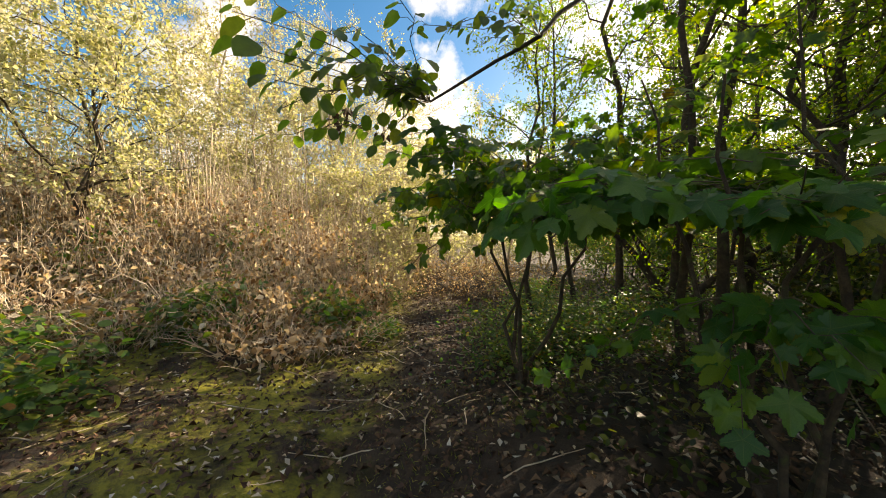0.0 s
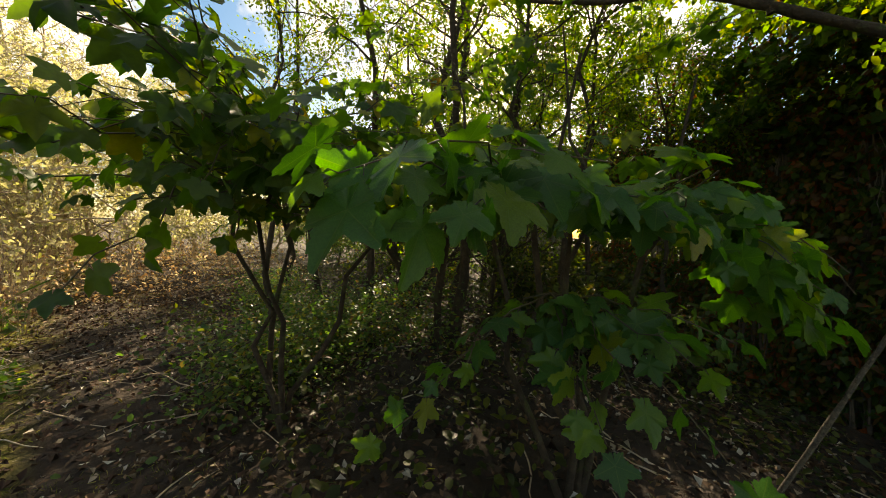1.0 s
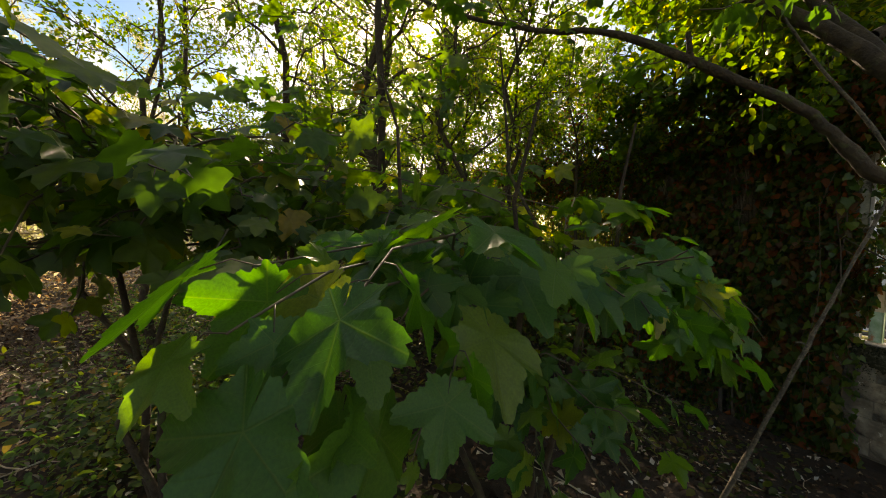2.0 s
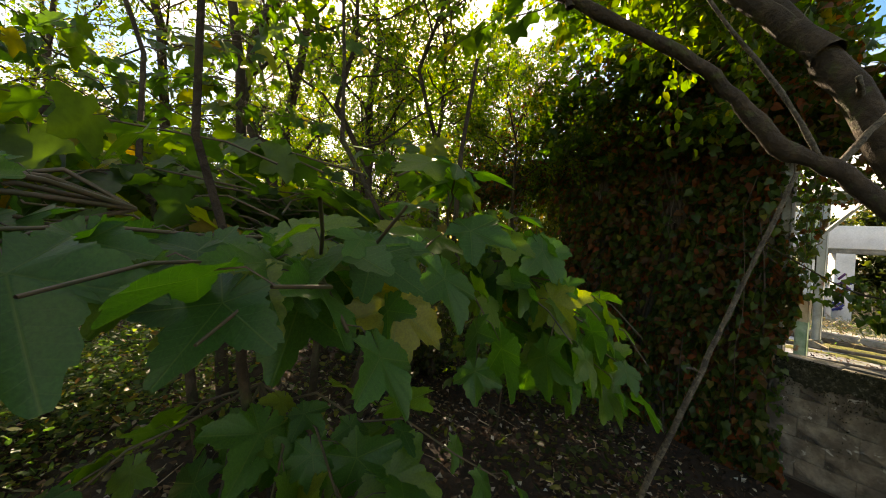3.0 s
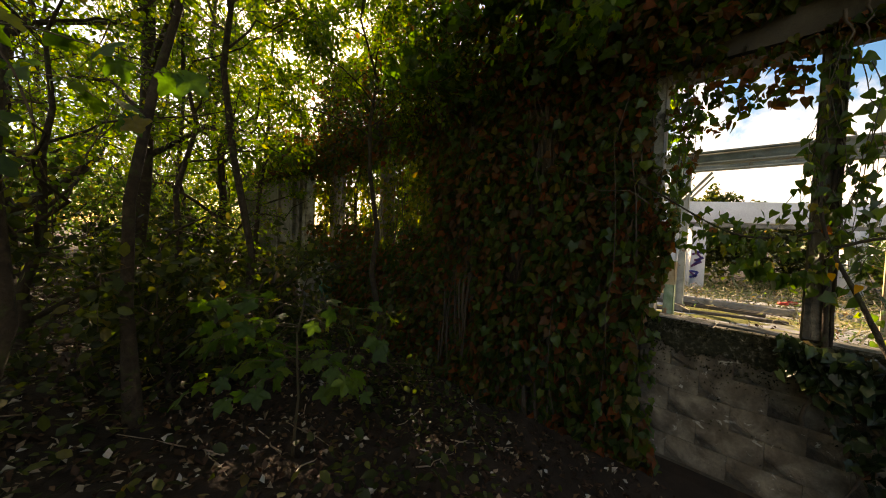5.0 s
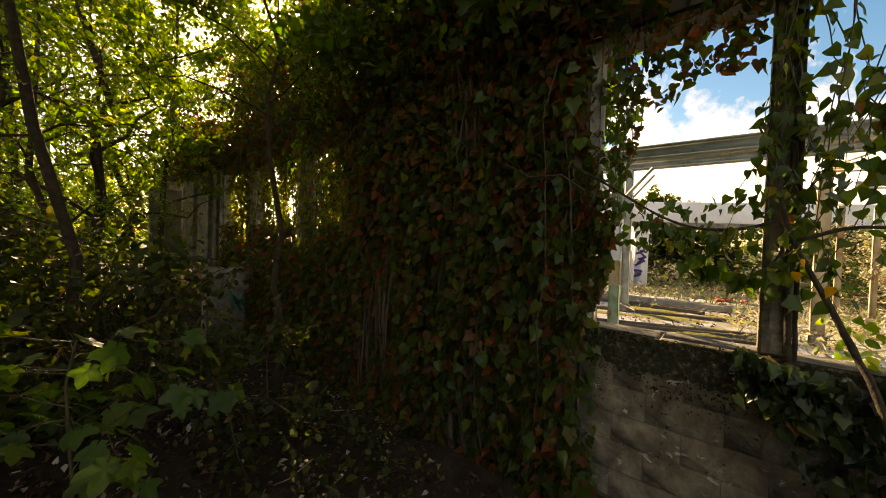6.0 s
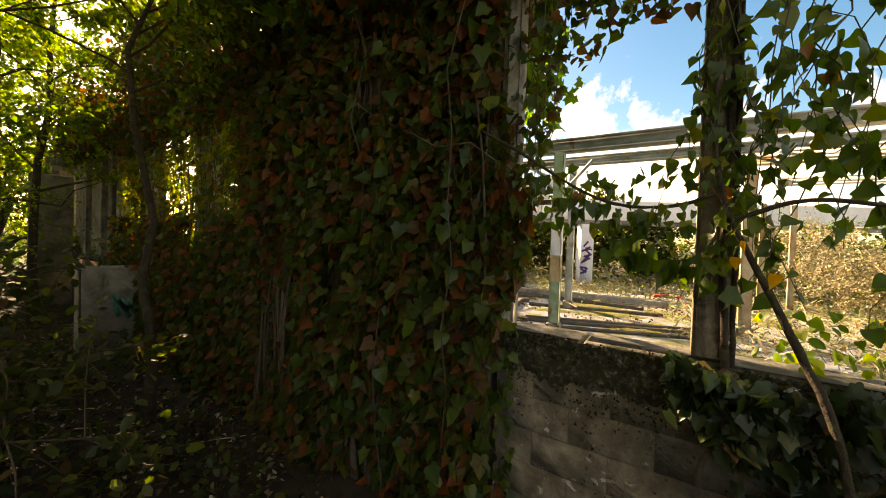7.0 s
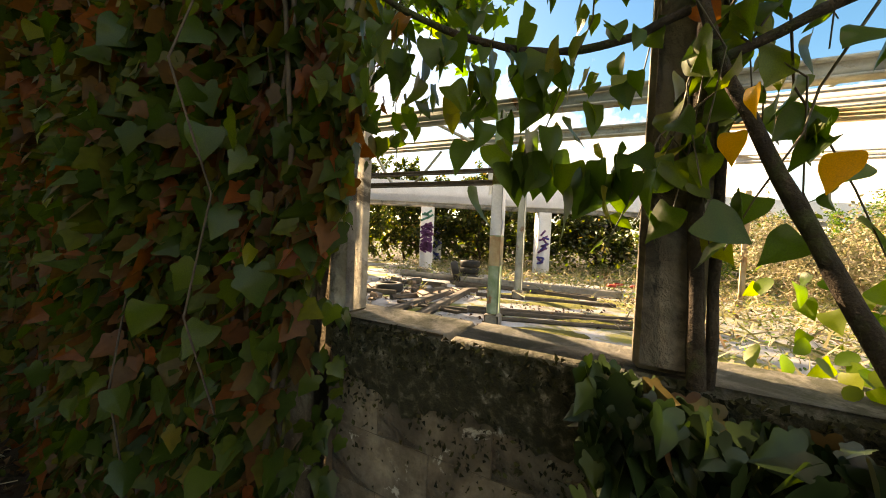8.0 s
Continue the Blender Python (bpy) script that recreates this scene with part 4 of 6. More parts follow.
# ---- dry bank beyond the path: pale trees and shrubs ----
for x, y, h, sd in [(-16.5, 9.0, 5.5, 61), (-14.0, 11.0, 5.0, 62), (-19.0, 5.0, 5.5, 63), (-18.0, 13.0, 6.5, 64), (-13.0, 14.5, 6.0, 65), (-21.0, 1.0, 6.5, 66), (-23.0, 9.0, 8.0, 67), (-15.5, 18.0, 7.5, 68), (-11.5, 20.0, 8.0, 69), (-16.0, 4.5, 4.5, 70), (-12.0, 9.0, 4.0, 71), (-17.0, 7.0, 6.5, 72), (-20.0, 11.0, 8.0, 73), (-21.5, 4.5, 7.5, 74), (-14.5, 15.5, 7.0, 75), (-18.5, 17.5, 8.5, 76), (-13.0, 6.0, 3.2, 77), (-11.0, 12.5, 4.5, 78), (-19.5, 15.0, 11.0, 79), (-16.0, 20.0, 12.0, 80), (-24.0, 13.0, 12.5, 83), (-22.0, 18.5, 13.0, 84), (-12.5, 22.5, 11.0, 85), (-26.0, 6.0, 11.5, 86)]:
    tree(x, y, h, 0.06, sd, leaves=5000, size=0.10, shape=DIAMOND, leaf=M_PALE, limbs=18, twigs=12, low=0.06, spread=2.3, label="pale straw-coloured willow with thin bare twigs", name="willow", category="tree", group="willows on the dry bank", bark=M_STEM)
for x, y, h, sd in [(-17.5, 6.0, 8.6, 88), (-16.3, 7.6, 9.0, 89), (-15.0, 8.8, 8.2, 90), (-18.6, 4.4, 8.2, 91), (-13.9, 10.2, 7.4, 92)]:
    tree(x, y, h, 0.07, sd, leaves=4200, size=0.085, shape=DIAMOND, leaf=M_PALE, limbs=24, twigs=16, low=0.15, spread=2.0, label="tall pale willow with a haze of thin bare twigs", name="willow", category="tree", group="willows on the dry bank", bark=M_STEM)
for x, y, h, sd in [(-17.5, -1.5, 9.5, 81), (-15.5, 0.5, 4.2, 82), (-20.0, 1.5, 11.0, 87)]:
    tree(x, y, h, 0.07, sd, leaves=9000, size=0.10, shape=DIAMOND, leaf=M_PALE, limbs=18, twigs=12, low=0.1, spread=2.4, label="sunlit pale yellow-green willow on the bank", name="willow", category="tree", group="willows on the dry bank")


def thicket(n_stems, n_dry, n_green, seed):
    """Dead bramble stems and leaves on the bank beside the path."""
    r = np.random.default_rng(seed)
    stems, dry, green = Build(), Build(), Build()

    def spots(n, near=1.15):
        l = 3.0 + 14 * r.uniform(0, 1, n * 2) ** 1.25
        s = near + 10.5 * r.uniform(0, 1, n * 2) ** 1.35
        ok = (l > 4.3 + 0.45 * np.sin(2.2 * s) - 0.25 * (s - 2.5))
        l, s = l[ok][:n], s[ok][:n]
        return PATH_AT + l[:, None] * PATH_DIR + s[:, None] * PATH_LEFT, l, s

    def canopy(l, s):
        return (0.22 + 1.1 * smooth01((s - 0.5) / 2.0) * smooth01((l - 3.6) / 3.4)) * (0.72 + 0.28 * np.sin(1.3 * l + 0.8 * s) * np.sin(0.9 * s - 0.4 * l) + 0.30 * np.sin(4.1 * l + 1.7 * s) * np.sin(3.7 * s - 0.9 * l)) + 0.12
    p, l, s = spots(n_stems)
    top = canopy(l, s)
    for k in range(len(p)):
        a = r.uniform(0, 2 * math.pi)
        hh = top[k] * r.uniform(0.5, 1.35) * (1.9 if (k % 9 == 0 and l[k] > 6.5) else 1.0)
        reach = r.uniform(0.1, 0.9)
        z0 = float(land(p[k, 0], p[k, 1]))
        tt = np.linspace(0, 1, 4)
        arch = np.stack([p[k, 0] + math.cos(a) * reach * tt, p[k, 1] + math.sin(a) * reach * tt, z0 + hh * np.sin(tt * r.uniform(1.3, 2.6))], 1)
        stems.tube(arch, np.linspace(r.uniform(0.003, 0.007) * (2.2 if k % 9 == 0 else 1.0), 0.0022, 4), 3)
    p, l, s = spots(n_dry)
    n_dry = len(p)
    z = land(p[:, 0], p[:, 1]) + canopy(l, s) * r.uniform(0.02, 1.0, n_dry) ** 0.6
    dry.leaves(CURL, np.column_stack([p, z]), r.normal(0, 1, (n_dry, 3)), r.uniform(0.04, 0.15, n_dry), 0.6, r, 0.2)
    p, l, s = spots(n_green, 0.7)
    keep = (np.sin(2.1 * p[:, 0]) * np.sin(1.7 * p[:, 1] + 0.5) > 0.30)
    p, l, s = p[keep], l[keep], s[keep]
    z = land(p[:, 0], p[:, 1]) + canopy(l, s) * r.uniform(0.05, 0.95, len(p))
    green.leaves(SMALL, np.column_stack([p, z]), r.normal(0, 1, (len(p), 3)), r.uniform(0.05, 0.10, len(p)), 0.1, r, 0.6)
    t = thing("bramble_thicket", (*(PATH_AT + 4 * PATH_DIR + 4 * PATH_LEFT), 0.6), "dense tangle of dry brown bramble stems and withered leaves on the bank", "thicket", kind="stuff")
    thing_part("dry_stems", stems, M_STEM, t)
    thing_part("dry_leaves", dry, M_DRY, t)
    thing_part("green_leaves", green, M_BRAMBLE, t)


thicket(10500, 32000, 34000, 7)


def scrub(n, seed):
    """Tall pale bare stems with a haze of small leaves behind the bramble."""
    r = np.random.default_rng(seed)
    l, s = 7.5 + 13 * r.uniform(0, 1, n), 0.9 + 14 * r.uniform(0, 1, n) ** 1.2
    p = PATH_AT + l[:, None] * PATH_DIR + s[:, None] * PATH_LEFT
    z0 = land(p[:, 0], p[:, 1])
    h = (1.6 + 2.6 * smooth01((l - 7.5) / 6)) * r.uniform(0.5, 1.15, n) * (0.8 + 0.35 * np.sin(0.9 * l + 1.1 * s))
    stems, flecks = Build(), Build()
    pos = []
    for k in range(n):
        lean = r.normal(0, 0.14, 2) * h[k]
        tt = np.linspace(0, 1, 4)[:, None]
        q = np.concatenate([p[k] + lean * tt ** 1.6 + r.normal(0, 0.02, (4, 2)), z0[k] + h[k] * tt], 1)
        stems.tube(q, np.linspace(r.uniform(0.004, 0.009), 0.002, 4), 3)
        m = 7
        pp, _ = along_curve(q, r.uniform(0.3, 1.0, m))
        pos.append(pp + r.normal(0, 0.12, (m, 3)))
    pos = np.concatenate(pos)
    flecks.leaves(DIAMOND, pos, r.normal(0, 1, pos.shape), r.uniform(0.04, 0.11, len(pos)), 0.3, r, 0.2)
    t = thing("dry_scrub", (*(PATH_AT + 10 * PATH_DIR + 5 * PATH_LEFT), 1.0), "tall pale leafless scrub rising behind the bramble", "scrub", kind="stuff")
    thing_part("pale_stems", stems, M_STEM, t)
    thing_part("pale_leaves", flecks, M_PALE, t)


scrub(5200, 8)


def low_growth(name, label, n, sampler, leaf, shape, size, seed, height=0.35, category="undergrowth", droop=0.1, flat=0.6):
    r = np.random.default_rng(seed)
    p = sampler(r, n)
    z = land(p[:, 0], p[:, 1]) + height * r.uniform(0.02, 1, len(p)) ** 1.2
    ob = part(name, Build().leaves(shape, np.column_stack([p, z]), r.normal(0, 1, (len(p), 3)) * np.array([1, 1, 0.5]), r.uniform(size * 0.5, size * 1.2, len(p)), droop, r, flat), leaf)
    return tagged(ob, label, category, kind="stuff")


def under_trees(r, n):
    p = np.column_stack([r.uniform(-9.0, -0.5, n * 3), r.uniform(0.6, 13, n * 3)])
    l, s = along(p[:, 0], p[:, 1])
    clump = np.sin(1.9 * p[:, 0] + 0.5) * np.sin(1.6 * p[:, 1]) + 0.3 * np.sin(5 * p[:, 0] + 4 * p[:, 1])
    return p[(s < -0.55) & (clump > -0.1)][:n]


low_growth("undergrowth", "low nettles and ivy growing under the trees, shade put into their dark leaf colour", 11000, under_trees, M_SHADEDBUSH, SMALL, 0.075, 21, 0.45)


def low_mounds(r, n):
    c = np.array([(-7.0, 3.3), (-6.3, 3.5), (-5.6, 3.2), (-7.6, 5.4), (-8.3, 7.0), (-6.6, 4.4), (-7.2, 2.5)])
    q = c[r.integers(0, len(c), n)] + r.normal(0, 0.36, (n, 2))
    return q


low_growth("dark_herbs", "dark olive herbs and bramble heaped beside the path", 12000, low_mounds, M_BRAMBLE, SMALL, 0.06, 27, 0.75)


def beyond_path(r, n):
    l, s = r.uniform(9, 22, n), r.uniform(-4, 2, n)
    return PATH_AT + l[:, None] * PATH_DIR + s[:, None] * PATH_LEFT


low_growth("dry_weeds", "dry brown weeds closing in over the path", 9000, beyond_path, M_DRY, CURL, 0.09, 22, 1.0)


def path_edge(r, n):
    l, s = r.uniform(0.3, 12, n), r.normal(0.7, 1.6, n)
    p = PATH_AT + l[:, None] * PATH_DIR + s[:, None] * PATH_LEFT
    g = np.sin(1.6 * p[:, 0] + 1) * np.sin(1.9 * p[:, 1])
    return p[g > 0.0]


low_growth("moss_tufts", "short yellow-green moss and grass tufts on the path", 30000, path_edge, M_GRASS, BLADE, 0.045, 23, 0.02, "moss", -0.8, 0.2)


def everywhere(r, n):
    p = np.column_stack([r.uniform(-12, -0.3, n), r.uniform(-2.5, 9, n)])
    l, s = along(p[:, 0], p[:, 1])
    return p[(s < 1.6) | (l < 4.6)]


low_growth("leaf_litter", "curled brown fallen leaves with a few pale ones", 42000, everywhere, M_LITTER, CURL, 0.065, 24, 0.035, "leaf litter", 0.0, 0.75)


def bank_foot(r, n):
    c = np.array([(5.4, 1.55), (4.75, 3.6), (3.9, 4.7), (5.5, 1.9), (3.0, 3.6), (2.9, 4.3), (7.5, 1.5), (5.0, 3.2)])
    k = r.integers(0, len(c), n)
    q = c[k] + r.normal(0, 0.28, (n, 2))
    return PATH_AT + q[:, :1] * PATH_DIR + q[:, 1:] * PATH_LEFT


low_growth("bramble_clumps", "fresh green bramble clumps at the foot of the bank", 2200, bank_foot, M_BRAMBLE, OVAL, 0.12, 26, 0.65)


def twigs_on_ground(n, seed):
    r = np.random.default_rng(seed)
    b = Build()
    for k in range(n):
        x, y = r.uniform(-10, -1), r.uniform(-2, 6)
        if along(x, y)[1] > 5.0 or along(x, y)[0] > 5 and along(x, y)[1] > 1:
            continue
        a, ln = r.uniform(0, 6.3), r.uniform(0.15, 0.8)
        q = np.array([(x + math.cos(a) * ln * t, y + math.sin(a) * ln * t) for t in np.linspace(0, 1, 5)]) + r.normal(0, 0.02, (5, 2))
        b.tube(np.column_stack([q, land(q[:, 0], q[:, 1]) + 0.012]), np.linspace(0.007, 0.003, 5), 4)
    tagged(part("fallen_twigs", b, M_STEM), "pale dead twigs lying on the woodland floor", "twigs", kind="stuff")


twigs_on_ground(220, 25)

# ---- near sycamore sapling: stems and leaf sprays ----
sap = thing("sycamore_sapling", (-5.0, 0.75, float(land(-5.0, 0.75))), "young sycamore with broad lobed green leaves in flat layers", "sapling")
SAP_R = np.random.default_rng(77)
SAP_Z = float(land(-5.0, 0.75)) - 0.03
for tx, ty, tz in ((-5.35, 0.35, 2.5), (-4.6, 0.55, 2.6), (-5.7, 1.2, 2.9), (-4.9, 1.3, 3.2)):
    sp = curve((-5.0 + 0.1 * (tx + 5), 0.75, SAP_Z), (tx, ty, tz), 0.0, 0.04, 8, SAP_R)
    thing_part("stem", Build().tube(sp, np.linspace(0.022, 0.006, 8), 7), M_BARK, sap, smooth=True)


MAPLE_ME = []
for k in range(6):
    vv = MAPLE[0].copy()
    vv[:, 2] = vv[:, 2] * SAP_R.uniform(0.4, 1.9) + 0.05 * vv[:, 1] * SAP_R.normal(0, 1) + 0.03 * np.sin(5 * vv[:, 0] + 3 * vv[:, 1] + k)
    MAPLE_ME.append(Build().add(vv, MAPLE[1]).mesh("leaf", M_MAPLEP, True))


# Points on the camera's own path; sprays are cut back around it.
CAMERA_WAY = np.array([(-5.6, -1.57, 1.76), (-6.2, -0.78, 1.83), (-6.0, -0.55, 2.05), (-5.3, -0.40, 2.03), (-4.68, -0.26, 2.0), (-4.03, -0.10, 1.71), (-2.85, 0.14, 1.56)])


def clear_of_camera(p, gap):
    """True where a leaf or twig point stays more than gap from the camera's path."""
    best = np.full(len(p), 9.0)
    for a, b in zip(CAMERA_WAY[:-1], CAMERA_WAY[1:]):
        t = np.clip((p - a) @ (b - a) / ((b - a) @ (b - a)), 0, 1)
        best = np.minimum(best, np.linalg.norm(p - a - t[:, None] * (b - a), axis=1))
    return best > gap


def spray(parent, a, b, n, size, r, shape=MAPLE_MID, leaf=M_MAPLE, droop=0.55, sag=0.05, twig=0.005, flat=0.5, single=False, bag=None):
    """A side branch with opposite leaves on thin stalks. single: each leaf an object of its own under the branch."""
    p = curve(a, b, sag, 0.05, 7, r)
    ok = clear_of_camera(p, 0.27)
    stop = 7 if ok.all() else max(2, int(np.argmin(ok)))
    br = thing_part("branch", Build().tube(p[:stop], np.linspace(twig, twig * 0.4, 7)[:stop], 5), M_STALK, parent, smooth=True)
    t = np.clip(np.linspace(0.18, 1.0, n) + r.normal(0, 0.03, n), 0, 1)
    base, d = along_curve(p, t)
    d = d / (np.linalg.norm(d, axis=1)[:, None] + 1e-9)
    side = np.cross(d, np.array([0, 0, 1.0]))
    side *= np.where(np.arange(n) % 2 == 0, 1, -1)[:, None]
    o = d * r.uniform(0.3, 1.0, (n, 1)) + side * r.uniform(0.4, 1.0, (n, 1)) + np.array([0, 0, -0.15]) + r.normal(0, 0.2, (n, 3))
    o[-1] = d[-1]
    o /= np.linalg.norm(o, axis=1)[:, None]
    sz = size * r.uniform(0.5, 1.25, n)
    tip = base + o * (sz * 0.6)[:, None] + np.array([0, 0, 0.01])
    free = (t <= (stop - 1) / 6 + 0.03) & clear_of_camera(tip + o * (sz * 0.5)[:, None], 0.33)
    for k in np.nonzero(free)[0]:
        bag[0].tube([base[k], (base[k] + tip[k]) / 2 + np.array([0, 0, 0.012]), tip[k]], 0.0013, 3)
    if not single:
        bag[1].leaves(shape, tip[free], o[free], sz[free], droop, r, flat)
        return
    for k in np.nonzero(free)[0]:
        x = Vector(o[k] + np.array([0, 0, -droop])).normalized()
        y = Vector((r.normal(0, 0.5), r.normal(-0.15, 0.5), 1.0)).cross(x).normalized()
        m = Matrix((x * sz[k], y * sz[k], x.cross(y) * sz[k])).transposed().to_4x4()
        m.translation = Vector(tip[k])
        ob = new("leaf", MAPLE_ME[int(r.integers(0, 6))])
        ob.parent = br
        ob.matrix_basis = m


def close_bag(parent, bag, leaf):
    tagged(thing_part("stalk_mass", bag[0], M_STALK, parent), kind="stuff")
    tagged(thing_part("foliage", bag[1], leaf, parent), kind="stuff")


BAG = (Build(), Build())
HUB = [(-5.45, 0.45, 2.0), (-5.05, 0.6, 1.85), (-4.65, 0.6, 1.95), (-5.2, 0.75, 1.5)]
SPRAYS = [  # from, to, leaves, leaf length
    (0, (-6.04, -0.16, 1.96), 9, 0.130),
    (0, (-6.17, -0.01, 1.98), 9, 0.130),
    (0, (-5.91, -0.18, 1.85), 9, 0.130),
    (0, (-6.19, -0.12, 1.91), 9, 0.130),
    (0, (-6.11, -0.17, 1.87), 9, 0.130),
    (0, (-6.03, -0.17, 1.85), 9, 0.130),
    (0, (-5.83, -0.02, 1.90), 9, 0.130),
    (0, (-5.94, 0.24, 2.02), 9, 0.120),
    (1, (-5.62, -0.05, 1.97), 9, 0.130),
    (1, (-5.50, 0.05, 1.93), 9, 0.120),
    (1, (-5.30, -0.05, 1.86), 9, 0.120),
    (1, (-5.23, -0.25, 1.95), 9, 0.120),
    (1, (-5.23, -0.29, 1.86), 9, 0.120),
    (1, (-5.41, -0.06, 1.91), 9, 0.120),
    (1, (-5.28, -0.20, 1.90), 9, 0.110),
    (2, (-5.02, 0.16, 1.87), 9, 0.130),
    (2, (-4.80, 0.18, 1.73), 9, 0.120),
    (2, (-4.53, 0.37, 2.00), 8, 0.120),
    (2, (-4.74, 0.42, 2.16), 8, 0.130),
    (2, (-4.50, 0.17, 1.72), 8, 0.120),
    (2, (-4.36, 0.08, 1.73), 8, 0.120),
    (2, (-4.17, 0.35, 1.74), 8, 0.120),
    (2, (-4.37, 0.20, 1.74), 8, 0.130),
    (2, (-4.07, 0.23, 1.68), 8, 0.130),
    (2, (-4.06, 0.21, 1.59), 8, 0.130),
    (2, (-4.00, 0.34, 1.47), 8, 0.130),
    (2, (-4.08, 0.22, 1.54), 8, 0.130),
    (3, (-5.36, 0.24, 1.17), 8, 0.120),
    (3, (-5.30, 0.14, 1.08), 8, 0.120),
    (3, (-5.18, 0.15, 1.24), 8, 0.130),
    (3, (-4.92, 0.02, 1.05), 9, 0.150),
    (3, (-5.00, 0.10, 1.36), 8, 0.130),
    (3, (-4.70, 0.20, 1.40), 8, 0.130),
    (3, (-5.85, 0.42, 1.20), 8, 0.100),
    (3, (-6.05, 0.35, 1.05), 8, 0.100),
    (1, (-5.10, -0.12, 1.98), 8, 0.120),
    (2, (-4.04, 0.47, 1.62), 8, 0.150),
    (2, (-4.07, 0.52, 1.72), 8, 0.150),
    (2, (-4.00, 0.46, 1.50), 8, 0.150),
    (2, (-3.95, 0.48, 1.42), 8, 0.150),
    (2, (-4.13, 0.45, 1.52), 8, 0.150),
    (2, (-4.15, 0.50, 1.40), 8, 0.150),
]
for h, end, n, size in SPRAYS:
    spray(sap, HUB[h], end, n, size, SAP_R, single=True, bag=BAG)
for k in range(46):
    a = SAP_R.uniform(0, 2 * math.pi)
    h = np.array([-5.15 + SAP_R.normal(0, 0.22), 1.0 + SAP_R.normal(0, 0.2), SAP_R.uniform(1.9, 2.2)])
    e = h + np.array([math.cos(a) * (0.6 if math.cos(a) > 0 else 1.2), abs(math.sin(a)) * 1.2 - 0.1, SAP_R.uniform(-0.15, 0.25)])
    spray(sap, h, e, 14, 0.115, SAP_R, twig=0.004, bag=BAG)
close_bag(sap, BAG, M_MAPLE)
BAG = (Build(), Build())

# second sycamore further along, its layers reach over the path
sap2 = thing("sycamore_sapling", (-6.75, 1.9, float(land(-6.75, 1.9))), "taller young sycamore whose leafy branches reach over the path", "sapling")
z2 = float(land(-6.75, 1.9)) - 0.03
for tx, ty, tz in ((-6.65, 1.1, 2.4), (-5.9, 1.4, 2.4), (-7.2, 1.8, 2.7), (-6.8, 2.4, 2.8)):
    thing_part("stem", Build().tube(curve((-6.75, 1.9, z2), (tx, ty, tz), 0, 0.04, 8, SAP_R), np.linspace(0.026, 0.007, 8), 7), M_BARK, sap2, smooth=True)
SIDE = [((-6.75, 1.00, 2.25), (-6.80, 0.05, 2.15)), ((-6.67, 1.14, 2.14), (-6.72, 0.19, 2.04)), ((-6.56, 1.31, 2.39), (-6.61, 0.36, 2.29)), ((-6.36, 1.33, 2.07), (-6.41, 0.38, 1.97)), ((-6.18, 1.42, 1.95), (-6.23, 0.47, 1.85)), ((-6.78, 0.95, 2.02), (-6.83, 0.00, 1.92)), ((-6.72, 1.08, 2.44), (-6.77, 0.13, 2.34)), ((-6.60, 1.65, 2.08), (-6.88, 0.07, 2.06)),
        ((-6.60, 1.65, 2.28), (-6.79, 0.19, 2.32)), ((-6.50, 1.65, 2.08), (-6.71, 0.39, 2.22)), ((-6.60, 1.65, 1.88), (-6.93, 0.18, 1.88)), ((-6.50, 1.65, 1.98), (-6.59, 0.47, 2.08)), ((-6.70, 1.55, 2.28), (-6.80, 0.00, 2.25)), ((-6.60, 1.95, 2.38), (-7.30, 0.55, 2.13)), ((-6.60, 1.95, 2.18), (-7.15, 0.30, 1.98)), ((-6.60, 2.45, 2.08), (-7.30, 1.25, 1.93)), ((-6.60, 2.45, 2.28), (-7.60, 1.45, 2.08)), ((-6.60, 2.45, 2.38), (-7.80, 1.65, 2.38))]
for k in range(32):
    a = SAP_R.uniform(0, 2 * math.pi)
    z = SAP_R.uniform(1.9, 2.6)
    h = np.array([-6.8 + SAP_R.normal(0, 0.2), 1.8 + SAP_R.normal(0, 0.2), z])
    e = h + np.array([math.cos(a) * 1.2 - 0.1, math.sin(a) * 1.0, SAP_R.uniform(-0.3, 0.15)])
    spray(sap2, h, e, 14, 0.095, SAP_R, twig=0.008, bag=BAG)
for k in range(24):
    a = SAP_R.uniform(0, 2 * math.pi)
    h = np.array([-6.5, 1.2, SAP_R.uniform(1.95, 2.4)])
    spray(sap2, h, h + np.array([math.cos(a) * 0.9 - 0.1, math.sin(a) * 0.6 + 0.05, SAP_R.uniform(-0.2, 0.2)]), 12, 0.115, SAP_R, twig=0.006, bag=BAG)
for a, b in SIDE:
    for j in range(2):
        spray(sap2, a, np.array(b) + SAP_R.normal(0, 0.16, 3) * np.array([1, 0.7, 1]), 12, 0.088, SAP_R, twig=0.005, bag=BAG)
for k in range(46):
    h = np.array([SAP_R.uniform(-7.2, -4.3), SAP_R.uniform(2.0, 3.4), SAP_R.uniform(1.95, 2.75)])
    a = SAP_R.uniform(0, 2 * math.pi)
    spray(sap2, h, h + np.array([math.cos(a) * 0.8, -0.3 + math.sin(a) * 0.5, SAP_R.uniform(-0.25, 0.1)]), 11, 0.105, SAP_R, twig=0.005, bag=BAG)
for k in range(18):
    h = np.array([SAP_R.uniform(-6.7, -5.3), SAP_R.uniform(1.8, 3.0), SAP_R.uniform(2.7, 3.5)])
    a = SAP_R.uniform(0, 2 * math.pi)
    spray(sap2, h, h + np.array([math.cos(a) * 0.8, -0.2 + math.sin(a) * 0.5, SAP_R.uniform(-0.25, 0.1)]), 11, 0.105, SAP_R, twig=0.005, bag=BAG)
close_bag(sap2, BAG, M_MAPLE)
BAG = (Build(), Build())

